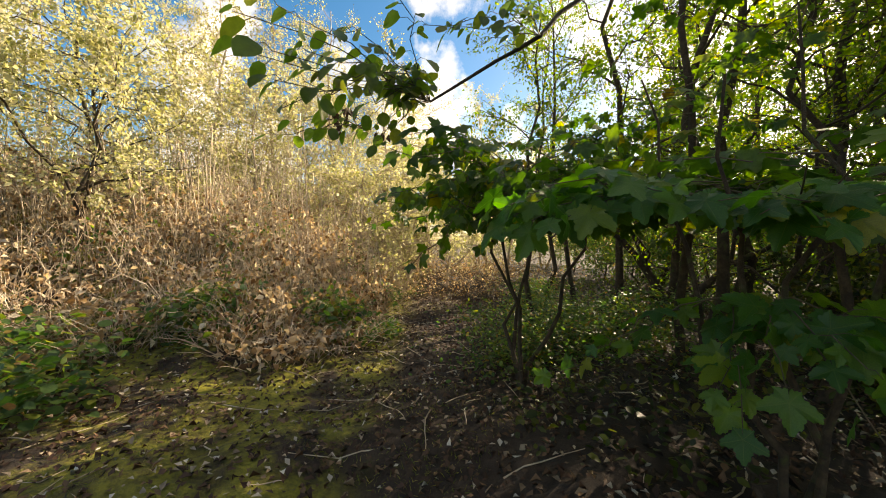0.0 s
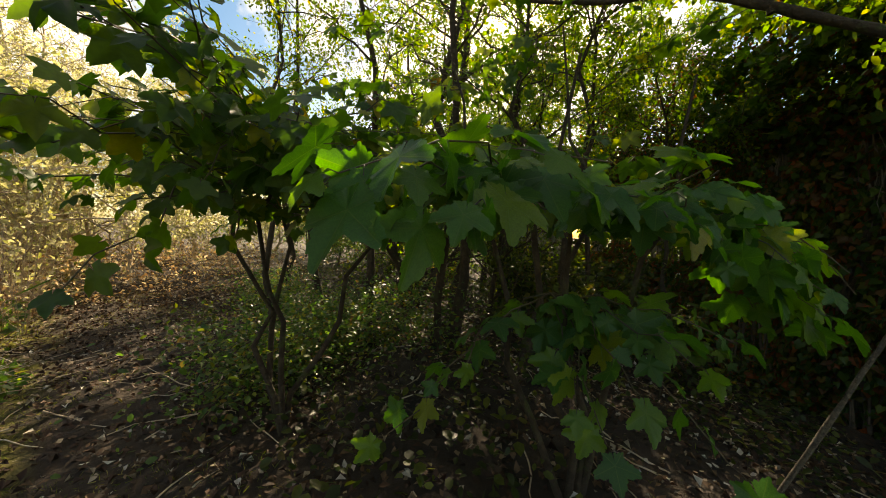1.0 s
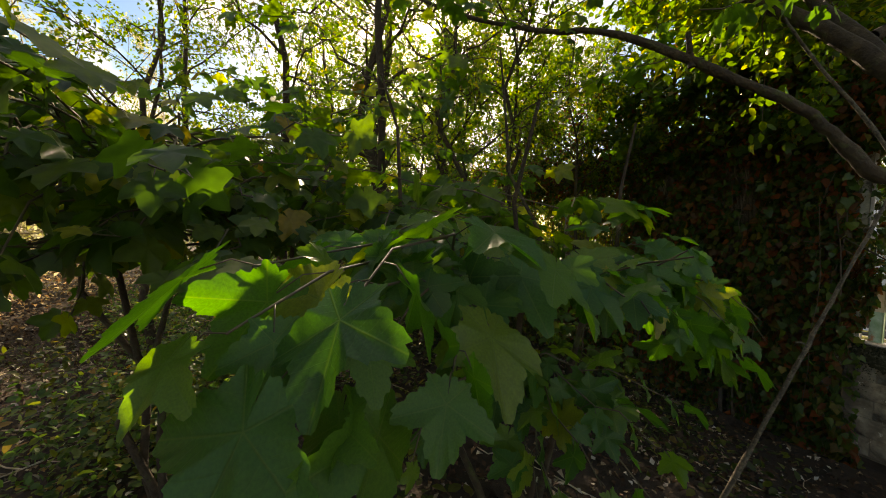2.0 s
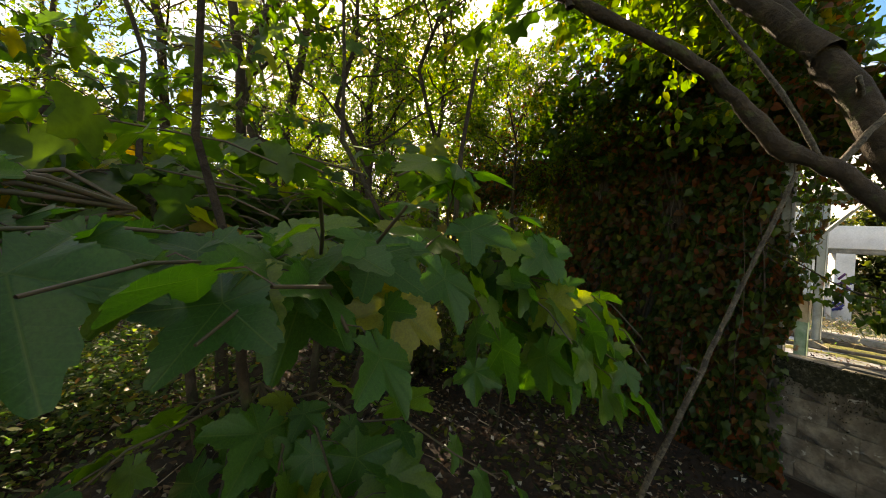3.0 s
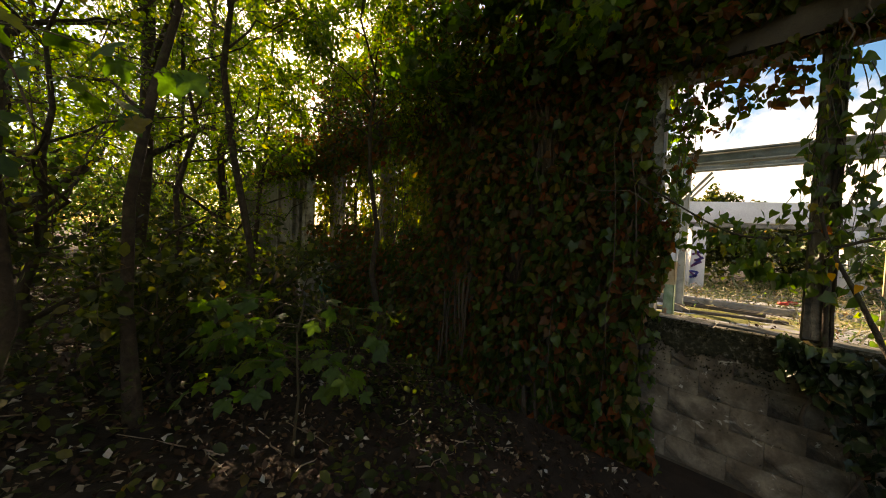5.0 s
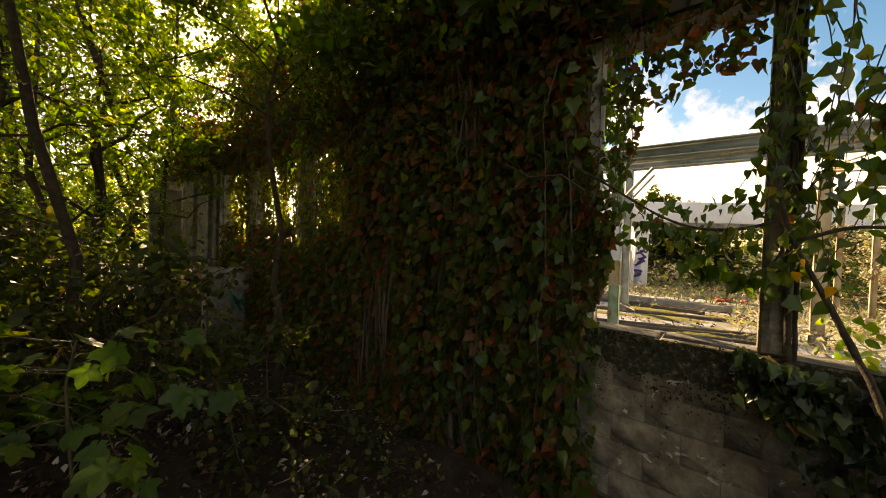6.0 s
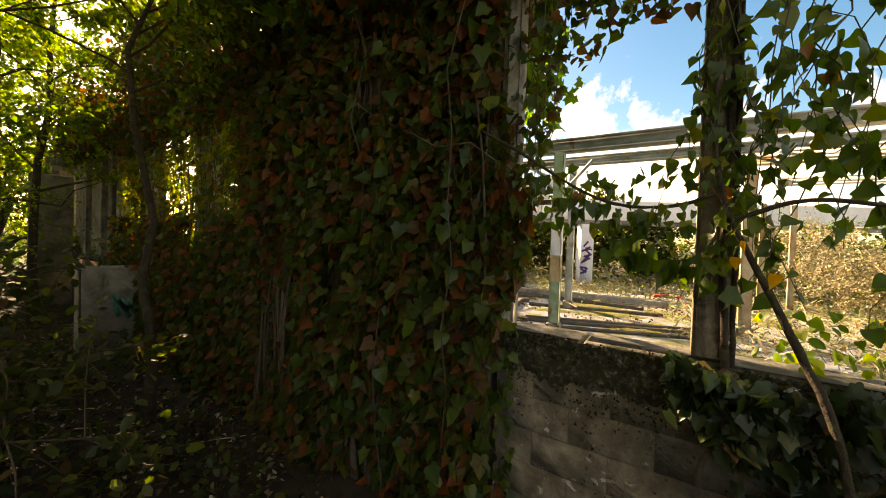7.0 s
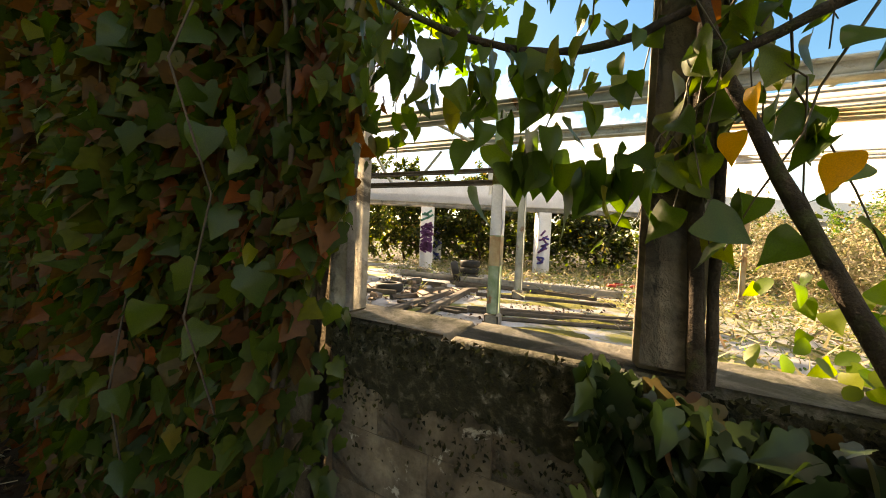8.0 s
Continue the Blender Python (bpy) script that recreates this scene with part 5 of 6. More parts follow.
# ---- oval-leaved branch over the path ----
hz = thing("hazel_tree", (-5.35, 2.9, float(land(-5.35, 2.9))), "hazel with thin dark twigs and rounded backlit leaves", "tree")
HZ_Z = float(land(-5.35, 2.9)) - 0.04
thing_part("trunk", Build().tube(curve((-5.35, 2.9, HZ_Z), (-5.45, 2.2, 5.2), 0.0, 0.02, 8, SAP_R), np.linspace(0.05, 0.022, 8), 8), M_BARK, hz, smooth=True)
HZ_U, HZ_J, HZ_F = (-6.23, 0.60, 3.06), (-6.77, 0.17, 2.61), (-6.95, -0.15, 2.38)
thing_part("limb", Build().tube(curve((-5.44, 2.25, 4.75), HZ_U, 0.02, 0.02, 8, SAP_R), np.linspace(0.022, 0.014, 8), 7), M_BARK, hz, smooth=True)
thing_part("limb", Build().tube(curve(HZ_U, HZ_J, 0.01, 0.02, 6, SAP_R), np.linspace(0.014, 0.008, 6), 6), M_BARK, hz, smooth=True)
for a, b, n in ((HZ_J, (-6.54, -0.87, 2.36), 14), (HZ_J, (-6.55, -0.97, 2.23), 12), (HZ_J, HZ_F, 7), (HZ_F, (-7.22, -0.40, 2.40), 9), (HZ_F, (-7.02, -0.41, 2.32), 6), (HZ_J, (-6.56, -1.08, 2.37), 12), (HZ_J, (-6.49, -1.00, 2.41), 10), (HZ_J, (-6.62, -0.42, 2.58), 12), (HZ_J, (-6.69, -0.18, 2.57), 12), (HZ_J, (-6.58, -0.67, 2.53), 12), (HZ_U, (-6.44, -0.15, 2.78), 14), (HZ_U, (-6.28, 0.00, 2.88), 14), (HZ_J, (-6.81, -0.37, 2.47), 10)):
    for j in range(2):
        spray(hz, a, np.array(b) + j * SAP_R.normal(0, 0.09, 3), n, 0.082, SAP_R, OVAL, M_HAZEL, 0.5, 0.03, 0.0035, 0.6, bag=BAG)
for c in ((-7.13, 0.14, 2.47), (-7.06, -0.22, 2.49), (-7.08, -0.21, 2.45), (-7.14, -0.27, 2.48)):
    for j in range(6):
        q = np.array([c]) + SAP_R.normal(0, 0.025, (1, 3))
        thing_part("withered_leaf", Build().leaves(CURL, q, SAP_R.normal(0, 0.4, (1, 3)) + np.array([0, 0, -1.0]), SAP_R.uniform(0.04, 0.075, 1), 0.3, SAP_R, 0.3), M_LITTER, hz, "shrivelled dark brown leaf")
close_bag(hz, BAG, M_HAZEL)

# ---- leaning tree across the way ----
lt = thing("leaning_tree", (-2.5, -1.5, float(land(-2.5, -1.5))), "leaning grey-barked tree with a low mossy limb across the way", "tree")
TR = np.random.default_rng(5)


def bough(pts, r0, r1, parent, name="limb", m=M_BARK, sides=10, lumps=0.09):
    p = np.array(pts, float)
    t = np.linspace(0, 1, len(p))
    u = np.linspace(0, 1, len(p) * 4)
    q = np.stack([np.interp(u, t, p[:, k]) for k in range(3)], 1)
    for _ in range(3):
        q[1:-1] = (q[:-2] + 2 * q[1:-1] + q[2:]) / 4
    q[1:-1] += TR.normal(0, 0.12 * (r0 + r1) / 2, (len(q) - 2, 3))
    rad = np.linspace(r0, r1, len(q)) * (1 + TR.normal(0, lumps, len(q)))
    return thing_part(name, Build().tube(q, rad, sides), m, parent, smooth=True)


bough([(-2.3, -1.45, -0.35), (-2.5, -0.95, 0.8), (-2.74, -0.45, 1.6), (-2.80, -0.19, 2.24), (-2.86, 0.06, 2.87), (-2.95, 0.36, 3.34), (-3.1, 0.90, 3.85), (-3.3, 1.3, 4.5), (-3.4, 1.6, 5.4)], 0.092, 0.03, lt, "trunk")
bough([(-2.75, -0.42, 1.72), (-2.92, -0.36, 1.90), (-3.05, -0.27, 2.03), (-3.16, -0.145, 2.19), (-3.27, -0.01, 2.36), (-3.38, 0.13, 2.44), (-3.45, 0.205, 2.60), (-3.56, 0.28, 2.73), (-3.745, 0.362, 2.83), (-4.11, 0.595, 3.02), (-4.30, 0.95, 3.31), (-4.62, 1.32, 3.40), (-4.94, 1.70, 3.60), (-5.4, 2.1, 3.9)], 0.048, 0.012, lt)
bough([(-3.30, 0.0, 2.35), (-3.34, 0.12, 2.66), (-3.52, 0.32, 3.05), (-3.62, 0.42, 3.3)], 0.011, 0.006, lt, "twig", M_POLEBARK)
bough([(-3.27, -0.02, 2.34), (-3.12, -0.08, 2.52), (-2.92, -0.2, 2.76)], 0.014, 0.010, lt, "twig", M_POLEBARK)
bough([(-4.10, 0.61, 3.0), (-4.12, 0.63, 3.19)], 0.018, 0.014, lt, "stub")
bough([(-2.86, 0.0, 2.72), (-3.05, -0.02, 2.78), (-3.12, -0.05, 2.70)], 0.016, 0.004, lt, "torn_bark", M_POLEBARK)
bough([(-2.93, 0.1, 2.95), (-2.75, 0.7, 3.9), (-2.6, 1.2, 4.9)], 0.06, 0.02, lt)
bough([(-2.75, 0.65, 3.85), (-1.7, 1.0, 4.6), (-1.0, 2.0, 5.2)], 0.04, 0.02, lt)
bough([(-2.84, 0.3, 3.35), (-1.9, -0.2, 3.9), (-1.2, -0.8, 4.7)], 0.035, 0.012, lt)
bough([(-2.7, 0.85, 4.2), (-2.9, 0.0, 4.7), (-3.5, -0.7, 5.2)], 0.03, 0.012, lt)
bough([(-2.65, 1.05, 4.6), (-2.5, 1.5, 5.1), (-2.6, 2.2, 5.4)], 0.03, 0.012, lt)
fine, lv = Build(), Build()
for a, b in (((-2.9, 0.1, 3.3), (-3.9, 1.8, 5.2)), ((-2.75, 0.65, 3.85), (-1.0, 2.0, 5.2)), ((-2.8, 0.6, 4.0), (-2.6, 1.2, 5.4)), ((-2.5, 0.6, 3.9), (-1.2, 0.9, 4.2)), ((-2.6, 0.3, 3.7), (-1.2, -0.8, 4.7)), ((-2.7, 0.8, 4.2), (-3.5, -0.7, 5.2)), ((-2.6, 0.9, 4.6), (-1.0, 1.2, 5.6)), ((-2.6, 1.0, 4.6), (-2.5, 2.2, 5.4))):
    for k in range(30):
        s = np.array(a) + (np.array(b) - np.array(a)) * TR.uniform(0.25, 1.0)
        e = s + TR.normal(0, 0.55, 3) + np.array([0, 0.25, 0.2])
        tw = curve(s, e, 0.02, 0.08, 5, TR)
        fine.tube(tw, np.linspace(0.006, 0.002, 5), 3)
        pp, dd = along_curve(tw, TR.uniform(0.1, 1.0, 70))
        lv.leaves(SMALL, pp + TR.normal(0, 0.06, pp.shape), dd * 3 + TR.normal(0, 0.8, pp.shape), TR.uniform(0.055, 0.10, len(pp)), 0.3, TR, 0.5)
LB = (Build(), Build())
for k in range(16):
    h = np.array([-3.7 - 1.4 * TR.uniform(0, 1), 0.4 + 1.1 * TR.uniform(0, 1), TR.uniform(3.15, 3.75)])
    a = TR.uniform(0, 2 * math.pi)
    spray(lt, h, h + np.array([math.cos(a) * 0.7, math.sin(a) * 0.6, TR.uniform(-0.15, 0.2)]), 11, 0.10, TR, bag=LB, twig=0.004)
close_bag(lt, LB, M_MAPLE)
tagged(thing_part("twig_mass", fine, M_TWIG, lt), kind="stuff")
thing_part("crown", lv, M_TREE, lt)

fork = thing("forked_tree", (-5.43, 5.00, float(land(-5.43, 5.0))), "dark forked tree with moss along its crooked limbs", "tree")
bough([(-5.43, 5.00, float(land(-5.43, 5.0)) - 0.05), (-5.48, 4.95, 0.75), (-5.68, 4.85, 1.3), (-6.08, 4.60, 1.85), (-6.53, 4.30, 2.25)], 0.10, 0.025, fork, "trunk")
bough([(-5.43, 5.00, 0.55), (-5.35, 4.98, 1.2), (-5.33, 4.90, 2.2), (-5.13, 4.90, 3.4)], 0.07, 0.025, fork)
bough([(-5.41, 5.00, 0.5), (-5.13, 5.00, 0.95), (-4.68, 4.90, 1.5), (-4.23, 4.85, 1.75), (-3.83, 4.70, 2.2)], 0.065, 0.02, fork)
bough([(-5.68, 4.85, 1.3), (-5.88, 4.70, 1.95), (-5.83, 4.60, 2.7)], 0.035, 0.015, fork)
bough([(-4.68, 4.90, 1.5), (-4.63, 4.80, 2.1), (-4.78, 4.70, 2.7)], 0.03, 0.012, fork)
bough([(-4.83, 4.92, 1.32), (-4.43, 4.65, 1.4), (-4.03, 4.45, 1.62)], 0.025, 0.01, fork)
small = thing("sycamore_seedling", (-2.75, 2.5, float(land(-2.75, 2.5))), "small sunlit sycamore seedling by the wall", "sapling")
SB = (Build(), Build())
thing_part("stem", Build().tube(curve((-2.75, 2.5, float(land(-2.75, 2.5)) - 0.02), (-2.72, 2.45, 1.05), 0, 0.03, 6, SAP_R), np.linspace(0.012, 0.005, 6), 6), M_STALK, small)
for k in range(16):
    a = SAP_R.uniform(0, 6.28)
    z = SAP_R.uniform(0.45, 1.05)
    spray(small, (-2.73, 2.47, z), (-2.73 + 0.6 * math.cos(a), 2.47 + 0.6 * math.sin(a), z + SAP_R.uniform(-0.1, 0.15)), 8, 0.10, SAP_R, bag=SB, twig=0.003)
close_bag(small, SB, M_MAPLE)
pole = thing("bare_pole_stem", (-4.36, 0.40, float(land(-4.36, 0.40))), "thin leaning pale-barked stem with a cut stub", "stem")
bough([(-4.36, 0.40, float(land(-4.36, 0.40)) - 0.04), (-4.138, 0.239, 0.950), (-3.950, 0.120, 1.530), (-3.890, 0.090, 1.700), (-3.840, 0.050, 1.870), (-3.715, -0.030, 2.260)], 0.0115, 0.0065, pole, "trunk", M_POLEBARK, 12)
bough([(-3.930, 0.120, 1.590), (-3.938, 0.133, 1.593), (-3.946, 0.146, 1.590)], 0.0055, 0.004, pole, "stub", M_POLEBARK)


# ---- ivy over the facade ----
def ivy_mass(name, n, sampler, size, seed, label, stems=0, stem_box=None, full=False, leaf=None):
    r = np.random.default_rng(seed)
    p, o = sampler(r, n)
    t = thing(name, tuple(p.mean(0)), label, "ivy", kind="stuff")
    thing_part("foliage", Build().leaves(IVY if full else IVY_FAR, p, o, r.uniform(size * 0.45, size * 1.1, len(p)), 0.7, r, 0.15), leaf or M_IVY, t)
    if stems:
        b = Build()
        (y0, y1), (x0, x1), (z0, z1) = stem_box
        for k in range(stems):
            yy = r.uniform(y0, y1)
            zz = np.linspace(z0 + r.uniform(0, 0.3), z1 - r.uniform(0, 1.2), 9)
            b.tube(np.column_stack([r.uniform(x0, x1) + 0.03 * np.sin(3 * zz + k), yy + 0.08 * np.sin(1.3 * zz + k) + r.normal(0, 0.015, 9), zz]), np.linspace(r.uniform(0.004, 0.02), 0.003, 9), 5)
        thing_part("stems", b, M_TWIG, t, "brown woody ivy stems")
    return t


def out_x(r, n, up=0.2):
    return np.column_stack([-np.abs(r.normal(0.5, 0.4, n)), r.normal(0, 0.6, n), r.normal(-0.1, 0.5, n)])


def pier_ivy(r, n):
    z = r.uniform(-0.5, 3.9, n)
    y = r.uniform(0.92, 3.9, n) + 0.12 * np.sin(3 * z)
    thin = np.exp(-((y - 2.2 - 0.12 * np.sin(2 * z)) / 0.17) ** 2) + np.exp(-((y - 3.15) / 0.12) ** 2) + 0.6 * (np.sin(5.3 * y + 1.3 * z) * np.sin(4.7 * z - 2 * y) > 0.55)
    keep = r.uniform(0, 1, n) > 0.72 * thin
    z, y, n = z[keep], y[keep], int(keep.sum())
    bulge = 0.16 + 0.14 * np.sin(1.8 * z + 1.1 * y) * np.sin(2.3 * y) + 0.12 * smooth01((3.2 - np.abs(y - 2.3) * 2) / 3)
    x = -0.08 - bulge * r.uniform(0.15, 1.0, n) ** 0.6
    return np.column_stack([x, y, z]), out_x(r, n)


ivy_mass("ivy_curtain", 13500, pier_ivy, 0.112, 301, "thick dark ivy with some red leaves covering the wall panel", 80, ((1.1, 3.8), (-0.22, -0.12), (-0.5, 3.8)), True)


trunk_r = np.random.default_rng(308)
old_ivy = thing("old_ivy_trunk", (-0.2, 2.2, -0.45), "thick brown hairy ivy trunks climbing the wall panel", "ivy")
for y0, rad in ((2.12, 0.030), (2.24, 0.022), (2.33, 0.026), (3.12, 0.024), (3.2, 0.018), (1.45, 0.015), (1.2, 0.013)):
    zz = np.linspace(-0.5, 3.4, 12)
    thing_part("stem", Build().tube(np.column_stack([-0.19 + trunk_r.normal(0, 0.012, 12), y0 + 0.12 * np.sin(2 * zz) + trunk_r.normal(0, 0.012, 12), zz]), np.linspace(rad, rad * 0.5, 12), 7), M_TWIG, old_ivy, smooth=True)


def window_ivy(r, n):
    z = 1.75 - 2.2 * r.uniform(0, 1, n) ** 1.1
    y = r.uniform(3.6, 8.5, n)
    z = np.where(r.uniform(0, 1, n) < 0.12, 2.85 + 0.5 * r.uniform(0, 1, n), z - 0.35 * (np.sin(2.7 * y) > 0.1))
    x = 0.05 - 0.34 * r.uniform(0, 1, n)
    return np.column_stack([x, y, z]), out_x(r, n)


def bay_strands(r, n):
    """Trailing strands that leave slits of light between them."""
    c = np.sort(r.uniform(3.75, 8.4, 38))
    k = r.integers(0, len(c), n)
    top = 3.2
    low = 0.9 + 1.5 * r.uniform(0, 1, len(c)) ** 2
    z = top - (top - low[k]) * r.uniform(0, 1, n)
    y = c[k] + 0.07 * np.sin(3.1 * z + k) + r.normal(0, 0.05, n)
    x = -0.02 + 0.10 * np.sin(2.0 * k) + r.normal(0, 0.05, n)
    return np.column_stack([x, y, z]), out_x(r, n)


ivy_mass("ivy_curtain", 10500, window_ivy, 0.11, 302, "thick dark ivy heaped over the sill of the open bays", 30, ((3.8, 8.2), (-0.1, 0.05), (0.6, 3.4)))
ivy_mass("ivy_strands", 3900, bay_strands, 0.095, 306, "backlit ivy strands hanging loosely in the open bays", 24, ((3.8, 8.2), (-0.08, 0.05), (0.7, 3.3)), False, M_BAYIVY)


def top_ivy(r, n):
    y = 0.55 + 12 * r.uniform(0, 1, n) ** 1.2
    h = 0.75 + 0.5 * np.sin(1.1 * y + 0.4) + 0.35 * np.sin(2.7 * y)
    h = h + 1.7 * np.exp(-((y - 3.2) / 2.4) ** 2)
    z = 3.15 + (h + 0.55) * r.uniform(0, 1, n) ** 1.15
    x = -0.02 + r.normal(0, 0.24, n)
    return np.column_stack([x, y, z]), np.column_stack([r.normal(-0.3, 0.8, n), r.normal(0, 0.8, n), r.normal(0.1, 0.7, n)])


ivy_mass("ivy_crest", 21000, top_ivy, 0.095, 303, "bushy ivy heaped along the top of the lintel", 0)


def lintel_fringe(r, n):
    y = r.uniform(-3.0, 1.05, n)
    d = 0.75 * np.exp(-((y - 0.95) / 0.28) ** 2) * 2.2 + 0.35 * (np.sin(5 * y) > 0.2) + 0.12
    z = 3.2 - d * r.uniform(0, 1, n)
    x = r.uniform(-0.10, 0.06, n)
    return np.column_stack([x, y, z]), out_x(r, n)


ivy_mass("ivy_fringe", 2200, lintel_fringe, 0.085, 304, "ivy fringe trailing below the lintel at the opening", 0)


def lintel_face(r, n):
    y = r.uniform(-2.6, 1.2, n)
    z = 3.98 - 0.72 * r.uniform(0, 1, n) ** 0.8 * (0.75 + 0.25 * np.sin(4.3 * y) * np.sin(1.9 * y))
    x = -0.08 - 0.10 * r.uniform(0, 1, n)
    return np.column_stack([x, y, z]), out_x(r, n)


ivy_mass("ivy_on_lintel", 2600, lintel_face, 0.10, 307, "dark ivy hanging over the face of the lintel", 14, ((-2.5, 1.1), (-0.12, -0.07), (3.2, 3.9)))


def sill_ivy(r, n):
    y = 0.10 - np.abs(r.normal(0, 0.6, n))
    z = 1.0 - (0.25 + 0.75 * smooth01(-y / 0.5)) * r.uniform(0, 1, n) ** 1.3 + 0.04 * np.sin(6 * y) - 0.05
    x = -0.06 - 0.16 * r.uniform(0, 1, n)
    return np.column_stack([x, y, z]), out_x(r, n)


ivy_mass("ivy_on_sill", 750, sill_ivy, 0.085, 305, "glossy ivy spilling over the sill beside the post", 10, ((-1.2, -0.1), (-0.12, -0.06), (0.1, 0.95)), True, M_IVYSHADED)

# climbing stem and the branch across the opening, with leaves of their own
climb = thing("ivy_vine", (-0.2, -0.42, -0.45), "woody ivy vine with heart-shaped leaves across the opening", "ivy")
bough([(-0.284, -0.610, -0.5), (-0.284, -0.460, 0.778), (-0.200, -0.340, 1.090), (-0.130, -0.240, 1.350), (-0.160, -0.110, 1.610), (-0.10, -0.03, 2.0), (-0.07, -0.06, 2.8), (-0.07, -0.05, 3.2)], 0.017, 0.009, climb, "stem", M_BARK)
bough([(-0.12, -0.06, 1.75), (-0.14, 0.06, 1.70), (-0.18, 0.20, 1.685), (-0.26, 0.33, 1.69), (-0.33, 0.50, 1.76), (-0.40, 0.8, 1.98), (-0.28, 1.15, 2.2)], 0.010, 0.007, climb, "stem", M_BARK)
bough([(-0.14, -0.10, 1.62), (-0.16, -0.35, 1.72), (-0.14, -0.7, 1.65), (-0.12, -1.1, 1.72)], 0.012, 0.005, climb, "stem", M_BARK)
LEAF_ME = []
lr = np.random.default_rng(9)
for k in range(5):
    vv, ff = heart_blade(0.36 + 0.035 * k, 0.10 + 0.02 * k, 0.35 + 0.1 * (k % 3), lr.uniform(0.02, 0.32), lr.uniform(0.01, 0.035), lr.normal(0, 1.2))
    LEAF_ME.append(Build().add(vv, ff).mesh("leaf", M_IVYP, True))
LOBED_ME = []
for k in range(4):
    vv = IVY[0].copy()
    vv[:, 2] = vv[:, 2] * lr.uniform(0.3, 1.6) + 0.05 * np.sin(4 * vv[:, 0] + 3 * vv[:, 1] + k) + 0.12 * vv[:, 1] * lr.normal(0, 1)
    LOBED_ME.append(Build().add(vv, IVY[1]).mesh("leaf", M_IVYP, True))
YEL_ME = Build().add(*heart_blade(0.40, 0.10, 0.4, 0.25, 0.02, 0.5)).mesh("leaf", M_YELLOW, True)


def hang_leaf(parent, p, way, size, me=None):
    x = Vector(way).normalized()
    y = Vector((lr.normal(-0.3, 0.3), lr.normal(0.0, 0.6), 0.4)).cross(x).normalized()
    z = x.cross(y)
    m = Matrix((x * size, y * size, z * size)).transposed().to_4x4()
    m.translation = Vector(p)
    ob = new("leaf", me or LEAF_ME[int(lr.integers(0, 5))])
    ob.parent = parent
    ob.matrix_parent_inverse = Matrix.Translation(parent.location).inverted()
    ob.matrix_basis = m
    return ob


ACROSS = np.array([(-0.14, 0.06, 1.70), (-0.18, 0.20, 1.685), (-0.26, 0.33, 1.69), (-0.33, 0.50, 1.76), (-0.36, 0.66, 1.88)])
for k in range(70):
    p, _ = along_curve(ACROSS, np.array([lr.uniform(0, 1)]))
    hang_leaf(climb, p[0] + np.array([lr.normal(0, 0.03), lr.normal(0, 0.03), -abs(lr.normal(0.0, 0.10)) - 0.01]), (lr.normal(-0.1, 0.3), lr.normal(0, 0.35), -1.0), lr.uniform(0.045, 0.085))
for k in range(105):
    hang_leaf(climb, (lr.uniform(-0.26, -0.12), lr.uniform(0.0, 0.95), lr.uniform(1.55, 1.92)), (lr.normal(-0.1, 0.4), lr.normal(0, 0.4), -0.8), lr.uniform(0.04, 0.075))
for k in range(18):
    p = np.array([-0.17, lr.uniform(-0.02, 0.42), lr.uniform(1.36, 1.52)])
    hang_leaf(climb, p, (lr.normal(0, 0.2), lr.normal(0, 0.3), -1), lr.uniform(0.07, 0.12))
for k in range(56):
    y0, z0 = -0.02 - 1.5 * lr.uniform(0, 1) ** 1.4, lr.uniform(2.0, 3.2)
    tw = curve((lr.uniform(-0.12, 0.0), y0, z0), (lr.uniform(-0.2, -0.04), y0 + lr.normal(0, 0.22), max(1.25, z0 - lr.uniform(0.6, 1.5))), 0.0, 0.05, 8, lr)
    thing_part("twig", Build().tube(tw, np.linspace(0.004, 0.0015, 8), 4), M_STALK, climb)
    for j in range(13):
        p, _ = along_curve(tw, np.array([(j + lr.uniform(0, 1)) / 13]))
        hang_leaf(climb, p[0] + lr.normal(0, 0.02, 3), (lr.normal(-0.1, 0.45), lr.normal(0, 0.6), -0.8), lr.uniform(0.045, 0.095))
for k in range(12):
    y0 = lr.uniform(-1.2, -0.14)
    tw = curve((-0.08, y0, 1.95), (lr.uniform(-0.2, -0.05), y0 + lr.normal(0, 0.25), lr.uniform(1.15, 1.4)), 0.0, 0.05, 7, lr)
    thing_part("twig", Build().tube(tw, np.linspace(0.0035, 0.0015, 7), 4), M_STALK, climb)
    for j in range(10):
        p, _ = along_curve(tw, np.array([(j + lr.uniform(0, 1)) / 10]))
        hang_leaf(climb, p[0] + lr.normal(0, 0.015, 3), (lr.normal(-0.1, 0.45), lr.normal(0, 0.6), -0.8), lr.uniform(0.045, 0.085))
# ivy trunk up the post, shading half of it
bough([(-0.03, -0.13, 0.93), (-0.022, -0.105, 1.3), (-0.025, -0.10, 1.8), (-0.03, -0.12, 2.4), (-0.03, -0.10, 3.15)], 0.019, 0.012, climb, "stem", M_BARK)
bough([(-0.015, -0.155, 0.93), (-0.012, -0.15, 1.5), (-0.014, -0.14, 2.2), (-0.02, -0.13, 3.1)], 0.013, 0.009, climb, "stem", M_BARK)
for k in range(46):
    hang_leaf(climb, (lr.uniform(-0.09, -0.03), lr.uniform(-0.19, -0.03), lr.uniform(1.3, 3.1)), (lr.normal(-0.4, 0.3), lr.normal(0, 0.5), -0.8), lr.uniform(0.05, 0.09))
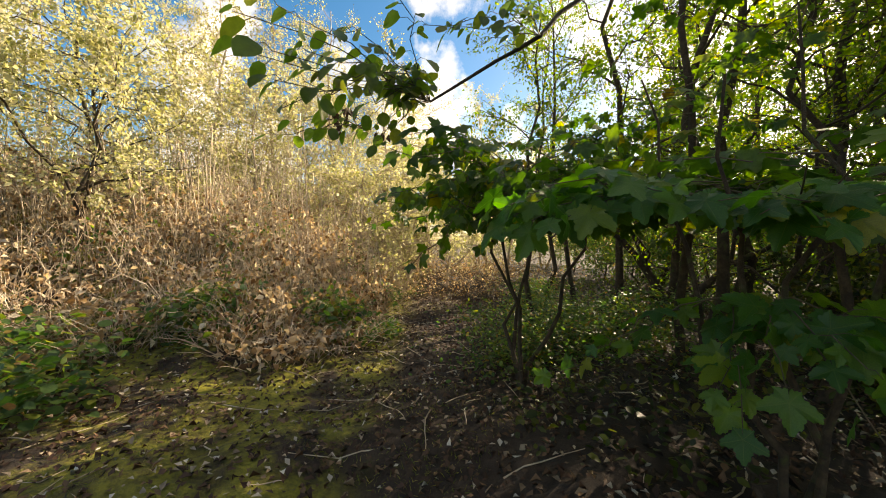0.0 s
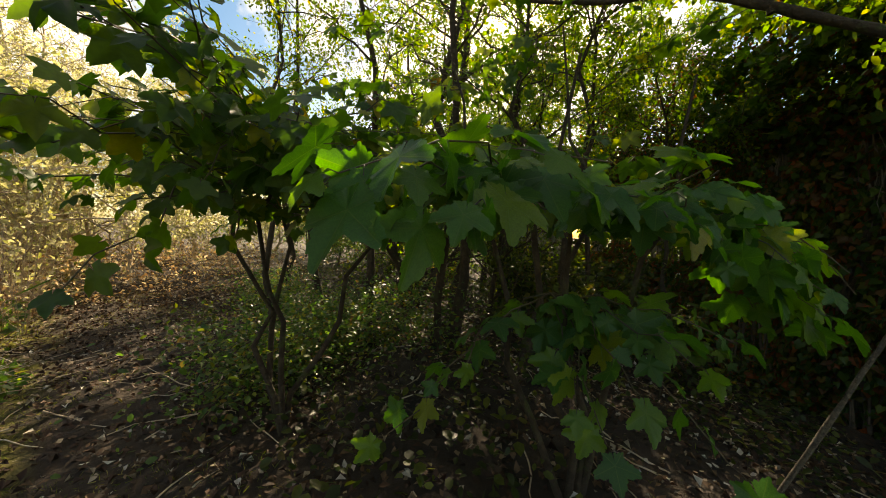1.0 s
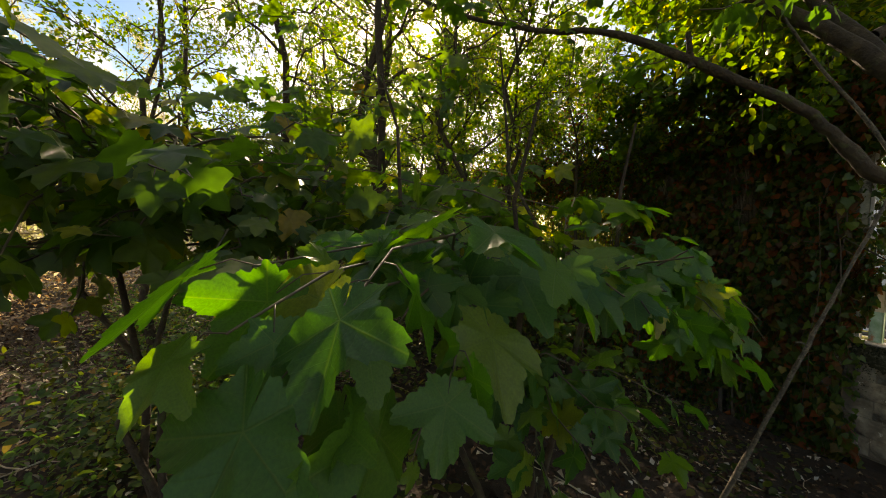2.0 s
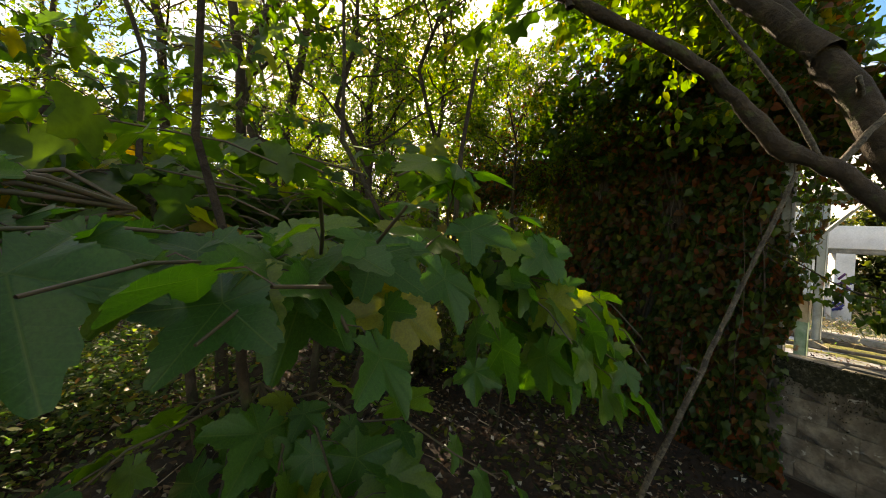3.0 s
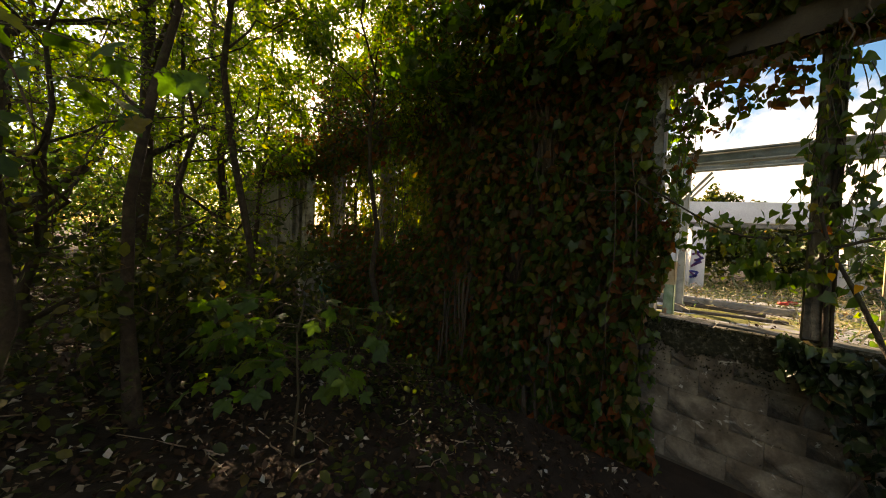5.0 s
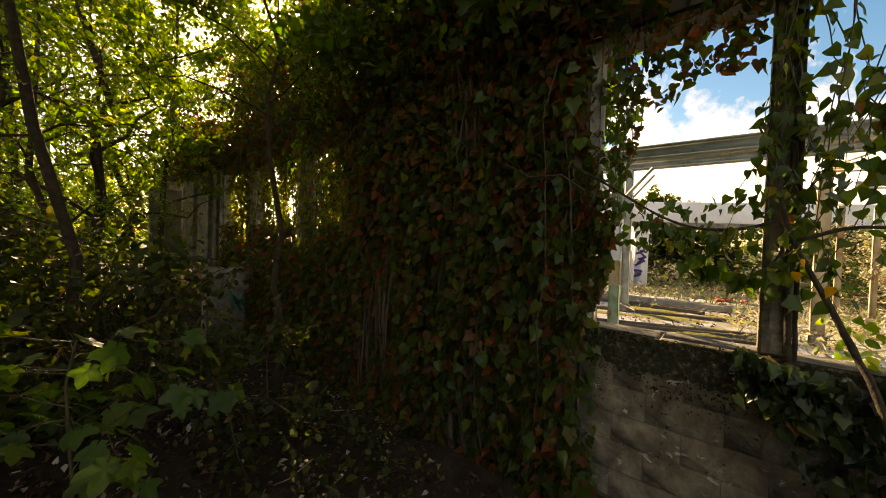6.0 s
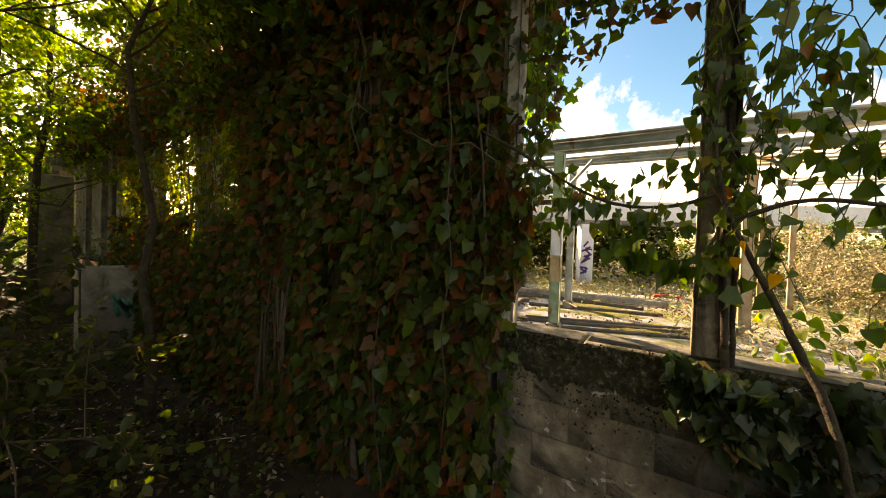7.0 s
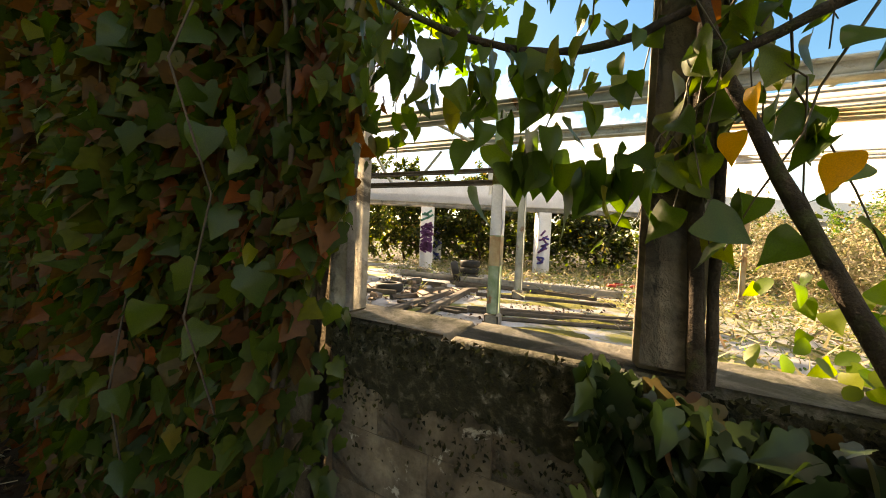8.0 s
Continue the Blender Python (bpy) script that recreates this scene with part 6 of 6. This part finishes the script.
for p, s in (((-0.24, -0.15, 1.53), 0.055), ((-0.22, -0.13, 1.46), 0.06), ((-0.29, -0.24, 1.40), 0.065)):
    hang_leaf(climb, p, (0.05, 0.1, -1), s, YEL_ME)
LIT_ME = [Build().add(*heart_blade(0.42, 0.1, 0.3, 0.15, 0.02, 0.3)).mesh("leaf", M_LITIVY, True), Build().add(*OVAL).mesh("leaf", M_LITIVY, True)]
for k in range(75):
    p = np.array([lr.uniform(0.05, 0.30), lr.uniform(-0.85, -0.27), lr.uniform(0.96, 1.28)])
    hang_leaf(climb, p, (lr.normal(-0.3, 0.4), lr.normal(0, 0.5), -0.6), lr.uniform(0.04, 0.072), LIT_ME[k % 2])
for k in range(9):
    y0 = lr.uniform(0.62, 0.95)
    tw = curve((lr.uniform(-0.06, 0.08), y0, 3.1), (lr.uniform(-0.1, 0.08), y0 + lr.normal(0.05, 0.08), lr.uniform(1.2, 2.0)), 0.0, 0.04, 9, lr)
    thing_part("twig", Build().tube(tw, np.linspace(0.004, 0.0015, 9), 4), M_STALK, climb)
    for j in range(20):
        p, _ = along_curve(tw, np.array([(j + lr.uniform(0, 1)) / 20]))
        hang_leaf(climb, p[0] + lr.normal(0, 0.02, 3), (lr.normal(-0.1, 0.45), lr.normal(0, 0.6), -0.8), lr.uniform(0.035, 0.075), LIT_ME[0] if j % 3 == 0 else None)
hang_leaf(climb, (-0.24, -0.09, 1.31), (-0.1, -0.9, -0.5), 0.085, LEAF_ME[4])
for p, w in (((-0.20, 0.09, 1.43), 0.085), ((-0.19, 0.04, 1.41), 0.08), ((-0.21, 0.07, 1.37), 0.09)):
    hang_leaf(climb, p, (0.05, 0.05, -1), w, LEAF_ME[1])
near = thing("ivy_trailers", (-0.4, 1.6, 0.2), "large ivy leaves on trailing stems over the wall panel", "ivy")
thing_part("stem", Build().tube(curve((-0.42, 1.15, 2.9), (-0.36, 1.3, -0.2), 0, 0.03, 9, lr), 0.0035, 5).tube(curve((-0.44, 2.1, 3.2), (-0.4, 1.7, -0.2), 0, 0.03, 9, lr), 0.004, 5).tube(curve((-0.3, 2.6, 2.75), (-0.36, 0.95, 1.95), -0.05, 0.02, 9, lr), 0.005, 5), M_TWIG, near)
for k in range(300):
    p = np.array([lr.uniform(-0.44, -0.24), lr.uniform(0.98, 2.9), lr.uniform(0.0, 2.9)])
    hang_leaf(near, p, (lr.normal(-0.35, 0.3), lr.normal(0, 0.5), -0.8), lr.uniform(0.05, 0.13), LOBED_ME[k % 4] if k % 2 else LEAF_ME[k % 5])

for k in range(90):
    p = np.array([lr.uniform(-0.16, -0.03), lr.uniform(0.90, 1.12), lr.uniform(-0.3, 1.0)])
    hang_leaf(near, p, (lr.normal(-0.3, 0.3), lr.normal(-0.2, 0.5), -0.8), lr.uniform(0.05, 0.09), LOBED_ME[k % 4])

# ---- vegetation inside and behind the building ----
def inside_weeds(r, n):
    p = np.column_stack([r.uniform(1.4, 17, n), r.uniform(-10, 8, n)])
    keep = np.where(p[:, 1] > 0.1, p[:, 0] > 8.5, p[:, 0] > 4.7 - 2.6 * smooth01((-p[:, 1] - 0.4) / 1.2) + 0.4 * np.sin(2.1 * p[:, 1]))
    keep |= (p[:, 0] > 5.2) & (np.sin(3.1 * p[:, 0]) * np.sin(2.7 * p[:, 1]) > 0.88)
    return p[keep]


low_growth("dry_weeds", "sunlit heap of dry straw-coloured weeds on the slab", 24000, inside_weeds, M_STRAW, BLADE, 0.28, 401, 0.45, "undergrowth", -0.5, 0.2)
low_growth("dead_leaves", "brown dead leaves caught among the weeds", 3200, inside_weeds, M_DRY, CURL, 0.09, 404, 0.6)
low_growth("green_weeds", "sunlit yellow-green bramble growing over the rubble", 30000, inside_weeds, M_BRAMBLE, SMALL, 0.06, 402, 0.5)


def far_weeds(r, n):
    return np.column_stack([r.uniform(12, 30, n), r.uniform(-14, 16, n)])


low_growth("green_weeds", "tall green weeds behind the columns", 16000, far_weeds, M_SHADEDBUSH, SMALL, 0.24, 403, 2.5)
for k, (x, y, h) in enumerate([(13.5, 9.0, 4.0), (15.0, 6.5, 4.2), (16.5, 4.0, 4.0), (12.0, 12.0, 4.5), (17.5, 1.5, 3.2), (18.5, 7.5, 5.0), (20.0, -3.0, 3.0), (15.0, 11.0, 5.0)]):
    tree(x, y, h, 0.07, 500 + k, leaves=11000, size=0.19, shape=DIAMOND, leaf=M_SHADEDBUSH, low=0.03, spread=1.9, limbs=16, twigs=9, label="dense green bush behind the columns, backlit shade put into its dark leaf colour", name="bush", category="bush", group="bushes behind the columns")


for k, (x, y, h) in enumerate([(10.5, -3.6, 1.7), (12.0, -5.6, 2.1), (9.6, -6.2, 1.6), (13.6, -2.6, 1.9), (14.5, -7.5, 2.6), (11.4, -8.2, 2.0), (8.2, -4.4, 1.1)]):
    tree(x, y, h, 0.03, 540 + k, leaves=9000, size=0.075, shape=DIAMOND, leaf=M_BRAMBLE if k % 2 else M_STRAW, low=0.03, spread=1.9, limbs=14, twigs=8, label="sunlit mound of straw-coloured and green bramble", name="bramble_mound", category="bush", group="bramble mounds inside", bark=M_STEM)


# ---- single blocks of the low wall ----
BLOCKS = []
for w in (0.44, 0.22):
    BLOCKS.append([Build().box((0, 0.0015, 0.0015), (0.032 + 0.0012 * j, w - 0.0015, 0.2135), c=0.0015).mesh("block", M_BLOCK) for j in range(3)])
br = np.random.default_rng(12)
for row in range(5):
    zb = -0.345 + 0.215 * row
    y = -3.6 - (0.22 if row % 2 else 0.0)
    while y < 1.0:
        ob = new("block", BLOCKS[0][int(br.integers(0, 3))])
        ob.parent = wall_ob
        ob.location = (-0.0058 + br.normal(0, 0.0008), y, zb)
        y += 0.44
